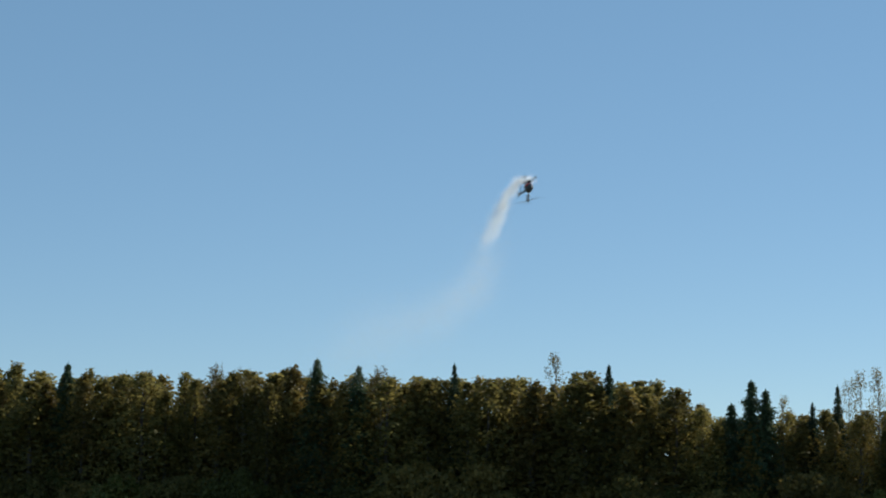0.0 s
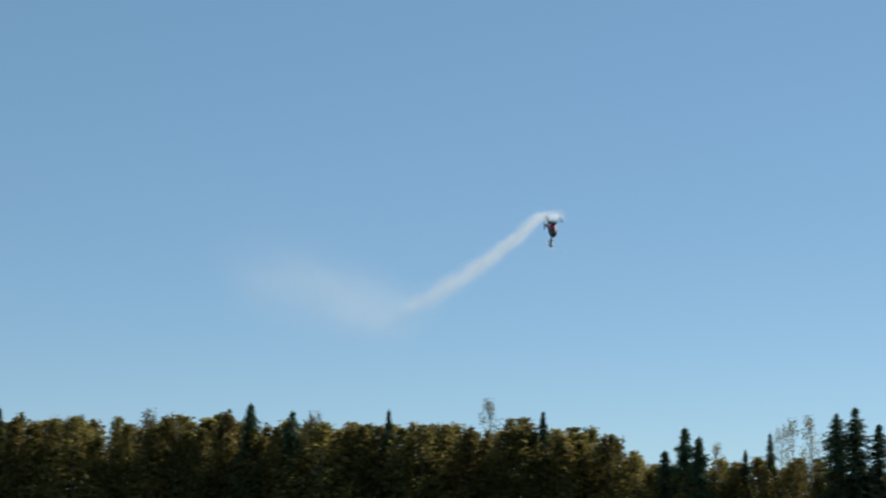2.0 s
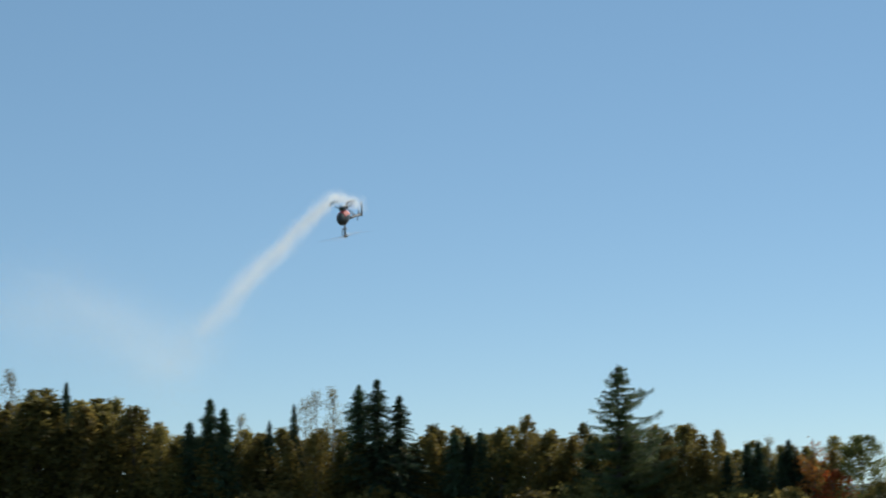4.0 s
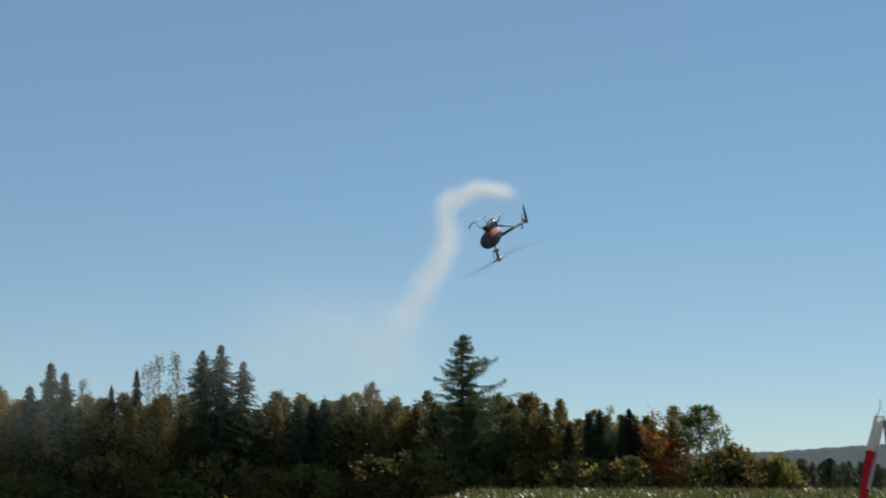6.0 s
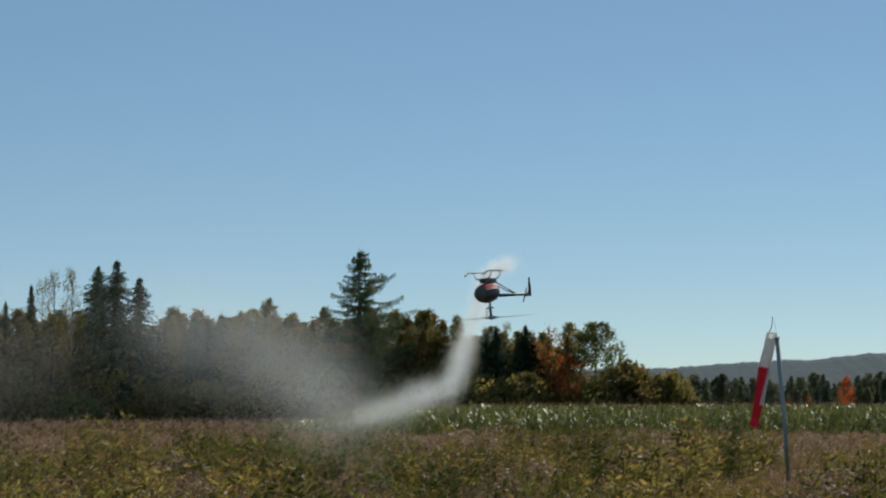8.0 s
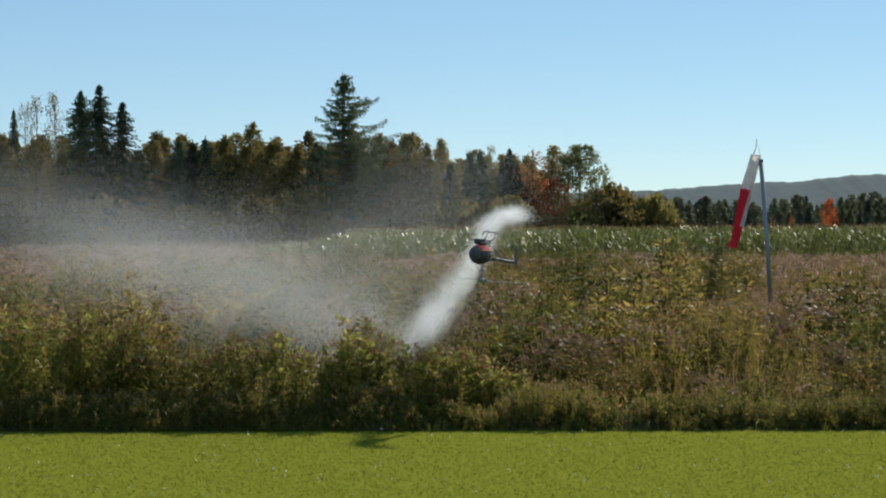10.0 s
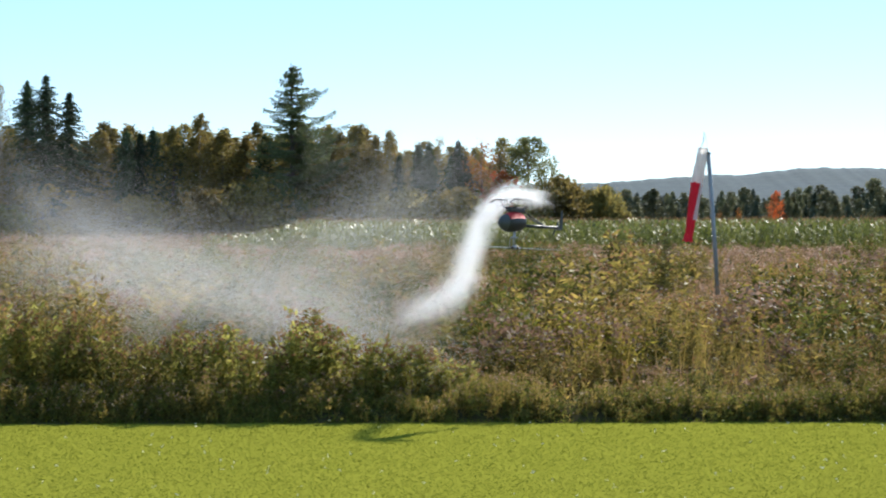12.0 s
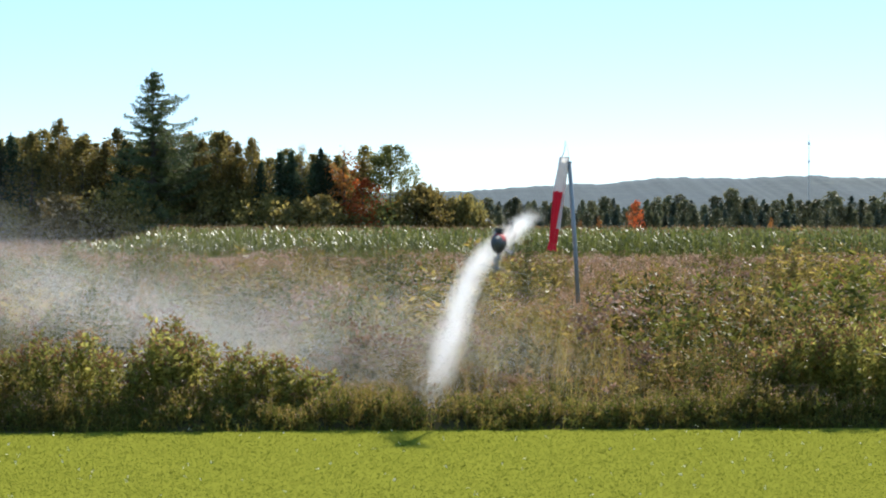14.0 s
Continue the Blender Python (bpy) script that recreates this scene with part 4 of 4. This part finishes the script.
        spots.append((x, y, (0.45 + 0.6 * rng.random() ** 1.6) * (0.45 if y < 18.2 else 0.75 if y < 20 else 1), int(rng.choice(6, p=[0.14, 0.14, 0.32, 0.16, 0.16, 0.08]))))
    fresh = set(range(6))
    for x, y, h, k in spots:
        s = h / 0.7
        m = pose(x, y, level(x, y), 0, 0, rng.uniform(0, 360)) @ Matrix.Diagonal((s * rng.uniform(0.9, 1.35), s * rng.uniform(0.9, 1.35), s, 1))
        if k in fresh:
            fresh.discard(k)
            kinds[k].matrix_basis = m
        else:
            copy_thing(kinds[k], m)


def lawn_grass():
    """The blades of the mown lawn, its clover specks, and longer tufts where it meets the meadow."""
    n = 90000
    y = rng.uniform(11.2, 16.62, n)
    x = rng.uniform(-1, 1, n) * y * math.tan(radians(18.5))
    h = rng.uniform(0.008, 0.02, n) + np.where(y > 16.4, rng.uniform(0, 0.035, n), 0)
    foot = np.stack([x, y, np.full(n, -0.003)], 1)
    tip = foot + np.stack([rng.normal(size=n) * 0.014, rng.normal(size=n) * 0.014, h], 1)
    q = leaves((foot + tip) / 2, tip - foot, np.linalg.norm(tip - foot, axis=1), 0.16)
    lawn = thing("lawn_grass", "short mown green lawn with pale clover specks", "grass", kind="stuff")
    part("blades", quads_mesh("blades", q, BLADE), lawn)
    k = 160
    y = rng.uniform(11.4, 16.3, k)
    x = rng.uniform(-1, 1, k) * y * math.tan(radians(18.5))
    c = np.stack([x, y, np.full(k, 0.055)], 1)
    c = np.repeat(c, 4, 0) + rng.normal(size=(4 * k, 3)) * 0.006
    part("clover", quads_mesh("clover", leaves(c, rng.normal(size=c.shape), 0.012, 0.9), plain("clover_white", (0.75, 0.70, 0.50), 0.6)), lawn)


# ---- small builds ----
def tube_bm(points, radii, sides=10, cap=True):
    bm = bmesh.new()
    pts, rings = [Vector(p) for p in points], []
    radii = radii if hasattr(radii, "__len__") else [radii] * len(pts)
    for i, p in enumerate(pts):
        d = (pts[min(i + 1, len(pts) - 1)] - pts[max(i - 1, 0)]).normalized()
        u = d.orthogonal().normalized()
        v = d.cross(u)
        rings.append([bm.verts.new(p + (u * math.cos(6.28318 * k / sides) + v * math.sin(6.28318 * k / sides)) * radii[i]) for k in range(sides)])
    for r0, r1 in zip(rings, rings[1:]):
        for k in range(sides):
            bm.faces.new((r0[k], r0[(k + 1) % sides], r1[(k + 1) % sides], r1[k])).smooth = True
    if cap:
        bm.faces.new(rings[0][::-1])
        bm.faces.new(rings[-1])
    return bm


def box_bm(x0, x1, y0, y1, z0, z1, bevel=0.0):
    bm = bmesh.new()
    bmesh.ops.create_cube(bm, size=1, matrix=Matrix.LocRotScale(((x0 + x1) / 2, (y0 + y1) / 2, (z0 + z1) / 2), None, (x1 - x0, y1 - y0, z1 - z0)))
    if bevel:
        bmesh.ops.bevel(bm, geom=bm.edges[:], offset=bevel, segments=2, affect="EDGES", profile=0.5)
    return bm


POLE_X, POLE_Y = 5.48, 39.62


def windsock_mast():
    """A grey post leaning a little, a thin white rod and a wire hoop at its top for the sock."""
    steel = plain("weathered_galvanised_post", (0.30, 0.31, 0.32), 0.55, 0.4, 0.25, 6)
    white = plain("white_rod", (0.75, 0.74, 0.7), 0.5)
    root = thing("windsock_mast", "grey weathered post with a thin white rod, leaning slightly", "mast")
    root.location = (POLE_X, POLE_Y, 0)
    part("post", tube_bm([(0, 0, -0.1), (-0.10, 0, 1.6), (-0.21, 0, 3.16)], 0.045, 12), root, steel)
    part("cap", tube_bm([(-0.21, 0, 3.15), (-0.212, 0, 3.19)], 0.052, 12), root, steel)
    part("arm", tube_bm([(-0.21, 0, 3.08), (-0.36, 0, 3.20), (-0.42, 0, 3.24)], 0.012, 6), root, white)
    part("rod", tube_bm([(-0.40, 0, 3.2), (-0.31, 0, 3.42), (-0.30, 0, 3.62)], [0.012, 0.01, 0.006], 6), root, white)
    part("guy_wire", tube_bm([(-0.30, 0, 3.6), (-0.24, 0, 3.4), (-0.215, 0, 3.18)], 0.004, 4), root, white)
    hoop = [(-0.31 + 0.10 * math.cos(k * math.pi / 8), 0.10 * math.sin(k * math.pi / 8), 3.27) for k in range(17)]
    part("hoop", tube_bm(hoop, 0.008, 5, False), root, white, "pale wire hoop")


def windsock():
    """A long limp cloth sock: white above, red below with a white strip showing in its folds."""
    red, white = (leaf_cloth(n, c) for n, c in (("red_cloth", (0.62, 0.03, 0.055)), ("white_cloth", (0.78, 0.75, 0.72))))
    root = thing("windsock", "limp red and white windsock hanging from the mast", "windsock")

    def sleeve(z0, z1, r0, r1, seed, arc=(0.0, 6.28318), close=True):
        bm = bmesh.new()
        rows, cols, rings = 14, 26, []
        for i in range(rows + 1):
            u = i / rows
            z = z0 + (z1 - z0) * u
            r = r0 + (r1 - r0) * u
            ring = []
            for k in range(cols + (0 if close else 1)):
                a = arc[0] + (arc[1] - arc[0]) * k / cols
                f = 1 + 0.24 * math.sin(3 * a + 2.1 * z + seed) * min(1, -z * 1.2 + 0.1) + 0.12 * math.sin(7 * a + 4 * z + seed)
                ring.append(bm.verts.new((r * f * math.cos(a), r * 0.75 * f * math.sin(a), z + 0.015 * math.sin(5 * a + seed))))
            rings.append(ring)
        m = len(rings[0])
        for p, q in zip(rings, rings[1:]):
            for k in range(m if close else m - 1):
                bm.faces.new((p[k], p[(k + 1) % m], q[(k + 1) % m], q[k])).smooth = True
        return bm
    part("white_sleeve", sleeve(0, -0.72, 0.095, 0.11, 0.3), root, white, "white upper sleeve of the windsock")
    part("red_sleeve", sleeve(-0.72, -1.80, 0.11, 0.075, 0.3), root, red, "faded red lower sleeve")
    part("white_fold", sleeve(-0.70, -1.50, 0.122, 0.105, 0.3, (5.0, 6.35), False), root, white, "white strip along the fold")
    part("red_tail", sleeve(-1.80, -1.95, 0.075, 0.10, 1.4), root, red, "frayed red end")
    return root


def leaf_cloth(name, colour):
    m, nt, p = material(name)
    n = noise_tex(nt, 6.0, 5)
    c = mix_rgb(nt, n.outputs["Fac"], tuple(v * 0.75 for v in colour), tuple(min(1, v * 1.15) for v in colour))
    nt.links.new(c, p.inputs["Base Color"])
    p.inputs["Roughness"].default_value = 0.8
    tr, mx = nt.nodes.new("ShaderNodeBsdfTranslucent"), nt.nodes.new("ShaderNodeMixShader")
    nt.links.new(c, tr.inputs[0])
    mx.inputs[0].default_value = 0.45
    nt.links.new(p.outputs[0], mx.inputs[1])
    nt.links.new(tr.outputs[0], mx.inputs[2])
    nt.links.new(mx.outputs[0], nt.nodes["Material Output"].inputs[0])
    return m


def radio_mast():
    """A lattice mast on the far ridge."""
    pale = plain("pale_mast_paint", (0.7, 0.68, 0.66), 0.6)
    root = thing("radio_mast", "thin pale radio mast on the distant ridge", "mast")
    root.location = (2700 * math.tan(radians(14.6)), 2700, 40)
    for k in range(3):
        x, y = 1.0 * math.cos(k * 2.0944), 1.0 * math.sin(k * 2.0944)
        part("leg", tube_bm([(x, y, 0), (x * 0.5, y * 0.5, 95)], 0.16, 5), root, pale)
    for z in range(6, 95, 8):
        part("brace", tube_bm([(0.9, 0, z), (-0.5, 0.8, z + 4), (-0.5, -0.8, z + 8)], 0.1, 4), root, pale)
    for z in (62, 88):
        part("antenna_drum", tube_bm([(0, 0, z), (0, 0, z + 4)], 1.4, 8), root, pale)


# ---- the model helicopter ----
def helicopter():
    black = plain("black_composite", (0.022, 0.022, 0.025), 0.5, 0, 0.3)
    silver = plain("silver_grey_canopy", (0.055, 0.06, 0.066), 0.6, 0.0, 0.1)
    red = plain("red_canopy_paint", (0.46, 0.02, 0.025), 0.7, 0, 0.1)
    metal = plain("bare_metal", (0.34, 0.34, 0.36), 0.5, 1.0)
    pale = plain("pale_blade", (0.55, 0.55, 0.55), 0.4)
    root = thing("model_helicopter", "radio-controlled model helicopter with a dark and red canopy, flying upside down", "helicopter")

    def pod(x0, x1, shrink=1.0, z_low=-1.0, z_high=1.0):
        bm = bmesh.new()
        rows, cols, rings = 16, 20, []
        for i in range(rows + 1):
            u = i / rows
            x = x0 + (x1 - x0) * u
            w = (x + 0.13) / 0.37
            r = math.sqrt(max(0.0004, 1 - (2 * min(1, max(0, w)) - 0.86) ** 2 / 1.35)) * shrink if w < 0.98 else 0.10
            ring = []
            for k in range(cols):
                a = 6.28318 * k / cols
                z = max(z_low, min(z_high, math.sin(a)))
                ring.append(bm.verts.new((x, 0.066 * r * math.cos(a) * (1 - 0.18 * max(0, math.sin(a))), 0.092 * r * z - 0.005 + 0.02 * w)))
            rings.append(ring)
        for p, q in zip(rings, rings[1:]):
            for k in range(cols):
                bm.faces.new((p[k], p[(k + 1) % cols], q[(k + 1) % cols], q[k])).smooth = True
        bm.faces.new(rings[0][::-1])
        bm.faces.new(rings[-1])
        return bm
    part("body", pod(-0.13, 0.15), root, black, "black rear body")
    part("canopy", pod(0.148, 0.24, 1.02), root, silver, "silver-grey nose canopy")
    part("red_panel", pod(-0.10, 0.14, 1.035, -0.98, -0.36), root, red, "red lower canopy panel")
    part("frame_plate", box_bm(-0.12, 0.10, -0.03, 0.03, -0.135, -0.09, 0.006), root, black)
    part("mast", tube_bm([(0, 0, 0.07), (0, 0, 0.235)], 0.011, 10), root, metal, "bright metal rotor mast")
    part("swashplate", tube_bm([(0, 0, 0.135), (0, 0, 0.15)], 0.035, 14), root, metal)
    for s in (-1, 1):
        part("linkage", tube_bm([(0.02 * s, 0.03, 0.14), (0.03 * s, 0.03, 0.22)], 0.004, 5), root, metal)
        skid = part("skid", tube_bm([(-0.17, 0.105 * s, -0.195), (0.14, 0.105 * s, -0.20), (0.20, 0.105 * s, -0.185)], 0.0065, 8), root, black)
        part("skid_tip", tube_bm([(0.195, 0.105 * s, -0.186), (0.225, 0.105 * s, -0.165)], 0.0075, 8), skid, black)
        for x in (-0.085, 0.085):
            part("strut", tube_bm([(x, 0.02 * s, -0.115), (x, 0.07 * s, -0.135), (x, 0.105 * s, -0.197)], 0.0055, 8), root, black)
        part("boom_support", tube_bm([(-0.11, 0.028 * s, -0.09), (-0.47, 0.012 * s, 0.015)], 0.0055, 6), root, black)
        part("tail_blade", tube_bm([(-0.735, 0.03, 0.03), (-0.735 + 0.05 * s, 0.032, 0.03 + 0.07 * s)], [0.008, 0.005], 6), root, black)
    part("tail_boom", tube_bm([(-0.10, 0, 0.03), (-0.75, 0, 0.03)], [0.016, 0.013], 12), root, black)
    part("tail_gearbox", box_bm(-0.765, -0.715, -0.018, 0.03, 0.01, 0.05, 0.006), root, metal)
    fin = bmesh.new()
    outline = [(-0.73, 0.05), (-0.715, 0.02), (-0.742, -0.125), (-0.762, -0.135), (-0.77, -0.02), (-0.76, 0.05)]
    sides = [[fin.verts.new((x, y, z)) for x, z in outline] for y in (-0.022, -0.016)]
    fin.faces.new(sides[0])
    fin.faces.new(sides[1][::-1])
    for k in range(6):
        fin.faces.new((sides[0][k], sides[0][(k + 1) % 6], sides[1][(k + 1) % 6], sides[1][k]))
    bmesh.ops.recalc_face_normals(fin, faces=fin.faces[:])
    part("tail_fin", fin, root, black)
    part("muffler", tube_bm([(-0.04, 0.05, -0.10), (-0.17, 0.05, -0.115), (-0.20, 0.05, -0.13)], [0.022, 0.022, 0.01], 10), root, metal)
    rotor = part("main_rotor", tube_bm([(0, 0, -0.02), (0, 0, 0.02)], 0.022, 12), root, metal, "rotor head")
    rotor.location = (0, 0, 0.235)
    for s in (-1, 1):
        blade = bmesh.new()
        for x0, x1, c0, c1 in ((0.09, 0.62, 0.034, 0.03),):
            v = [blade.verts.new(p) for p in ((s * x0, -c0 * 0.4, 0.004), (s * x1, -c1 * 0.4, 0.006), (s * x1, c1 * 0.6, 0.002), (s * x0, c0 * 0.6, 0), (s * x0, -c0 * 0.4, -0.004), (s * x1, -c1 * 0.4, -0.001), (s * x1, c1 * 0.6, -0.001), (s * x0, c0 * 0.6, -0.003))]
            for f in ((0, 1, 2, 3), (7, 6, 5, 4), (0, 4, 5, 1), (1, 5, 6, 2), (2, 6, 7, 3), (3, 7, 4, 0)):
                blade.faces.new([v[i] for i in f])
        bmesh.ops.recalc_face_normals(blade, faces=blade.faces[:])
        part("blade", blade, rotor, pale, "pale rotor blade")
        part("blade_grip", tube_bm([(0.015 * s, 0, 0), (0.10 * s, 0, 0)], 0.012, 8), rotor, black)
    return root, rotor


# ---- smoke ----
THIN = 0.4
SMOKE = smoke_material("white_smoke", (0.985, 0.985, 0.985))
MIST = smoke_material("thinning_smoke", (0.985, 0.985, 0.985), THIN)


def cloud(radius, cover, count, stretch, solid=True):
    """The mesh of one cloud of smoke: a great many tiny droplets about its middle, drawn out into wisps. cover: the share of light stopped at its heart."""
    sigma = radius * 0.5
    drop = math.sqrt(-math.log(1 - cover) * 2 * math.pi * sigma ** 2 * stretch / (0.433 * 0.5 * count * (1.0 if solid else THIN)))
    c = rng.normal(size=(count, 3)) * sigma
    f = 2.2 / radius
    for k in range(3):
        turn = rng.random(3) * 6.28
        c = c + 0.16 * radius / (k + 1) * np.sin(c[:, [1, 2, 0]] * f * (k + 1) + turn) + 0.1 * radius / (k + 1) * np.cos(c[:, [2, 0, 1]] * f * 1.7 * (k + 1) + turn)
    c = c * np.array([stretch, 1, 1])
    u = unit(rng.normal(size=(count, 3))) * drop * 0.577
    v = unit(np.cross(u, rng.normal(size=(count, 3)))) * drop * 0.577
    t = np.stack([c + u, c - 0.5 * u + 0.866 * v, c - 0.5 * u - 0.866 * v], 1).astype(np.float32)
    me = bpy.data.meshes.new("smoke")
    me.vertices.add(3 * count)
    me.vertices.foreach_set("co", t.ravel())
    me.loops.add(3 * count)
    me.loops.foreach_set("vertex_index", np.arange(3 * count, dtype=np.int32))
    me.polygons.add(count)
    me.polygons.foreach_set("loop_start", np.arange(0, 3 * count, 3, dtype=np.int32))
    me.update(calc_edges=True)
    me.materials.append(SMOKE if solid else MIST)
    return me


def spread_along(points, u):
    """The place at the share u of a broken line, and the way it runs there."""
    p = [Vector(v) for v in points]
    steps = [(b - a).length for a, b in zip(p, p[1:])]
    s = u * sum(steps)
    for a, b, d in zip(p, p[1:], steps):
        if s <= d or b is p[-1]:
            return a + (b - a) * min(1.0, s / max(d, 1e-6)), (b - a).normalized()
        s -= d


def smoke():
    made = []

    def puff(me, label, group, chain, u):
        made.append((tagged(new("smoke_puff", me), label, "smoke", group), chain, u))
    for k in range(24):
        u = (k + 0.15) / 24
        if k % 3 == 0:
            me = cloud(0.078 + 0.09 * u, 0.58 - 0.47 * u, 45000, 1.6)
        puff(me, "dense white exhaust smoke trailing from the helicopter", "smoke plume", PLUME, u)
    for k in range(9):
        u = (k + 0.5) / 9
        if k % 3 == 0:
            me = cloud(0.42 + 0.36 * u, 0.085 - 0.04 * u, 200000, 1.5, False)
        puff(me, "thin drifting white smoke spreading out behind", "drifting smoke", DRIFT, u)
    for k in range(8):
        if k % 4 == 0:
            me = cloud(0.80, 0.062, 290000, 1.6, False)
        puff(me, "faint smoke haze hanging over the meadow", "smoke haze", HAZE, (k + 0.5) / 8)
    return made


def motions():
    walk(heli, [(t, pose(x, y, z, rx, ry, rz)) for t, x, y, z, rx, ry, rz in HELI])
    walk(rotor, [(k / 30, pose(0, 0, 0.235, 0, 0, 78.0 * k)) for k in range(421)])
    walk(sock, [(t, pose(POLE_X - 0.31, POLE_Y, 3.27, 0, lean, 0)) for t, lean in ((0, 13), (3, 11), (6.5, 13.3), (7.5, 13), (8, 12), (8.5, 11.6), (9, 13.4), (11.5, 14.5), (12, 9.8), (12.5, 4.4), (13, 6), (13.5, 7), (14, 8))])
    for ob, chain, u in puffs:
        rows = []
        for t, *points in chain:
            p, way = spread_along(points, u)
            level = math.degrees(math.atan2(-way.z, math.hypot(way.x, way.y)))
            head = math.degrees(math.atan2(way.y, way.x))
            if abs(level) > 60 and rows:
                head = rows[-1][2]
            rows.append((t, pose(*p, 0, max(-80, min(80, level)), head), head))
        rows = ensure_small_turns(rows)
        walk(ob, rows)


def ensure_small_turns(rows):
    """Keeps the turn from row to row under 80 degrees."""
    out = [(rows[0][0], rows[0][1])]
    for t, m, _ in rows[1:]:
        a, b = out[-1][1].to_quaternion(), m.to_quaternion()
        angle = a.rotation_difference(b).angle
        angle = min(angle, 2 * math.pi - angle)
        if angle > radians(50):
            b = a.slerp(b, radians(50) / angle)
        out.append((t, Matrix.LocRotScale(m.translation, b, None)))
    return out


# ---- build ----
ground()
hills()
radio_mast()
woods()
corn_field()
windsock_mast()
sock = windsock()
heli, rotor = helicopter()
puffs = smoke()
clumps()
meadow()
lawn_grass()
motions()
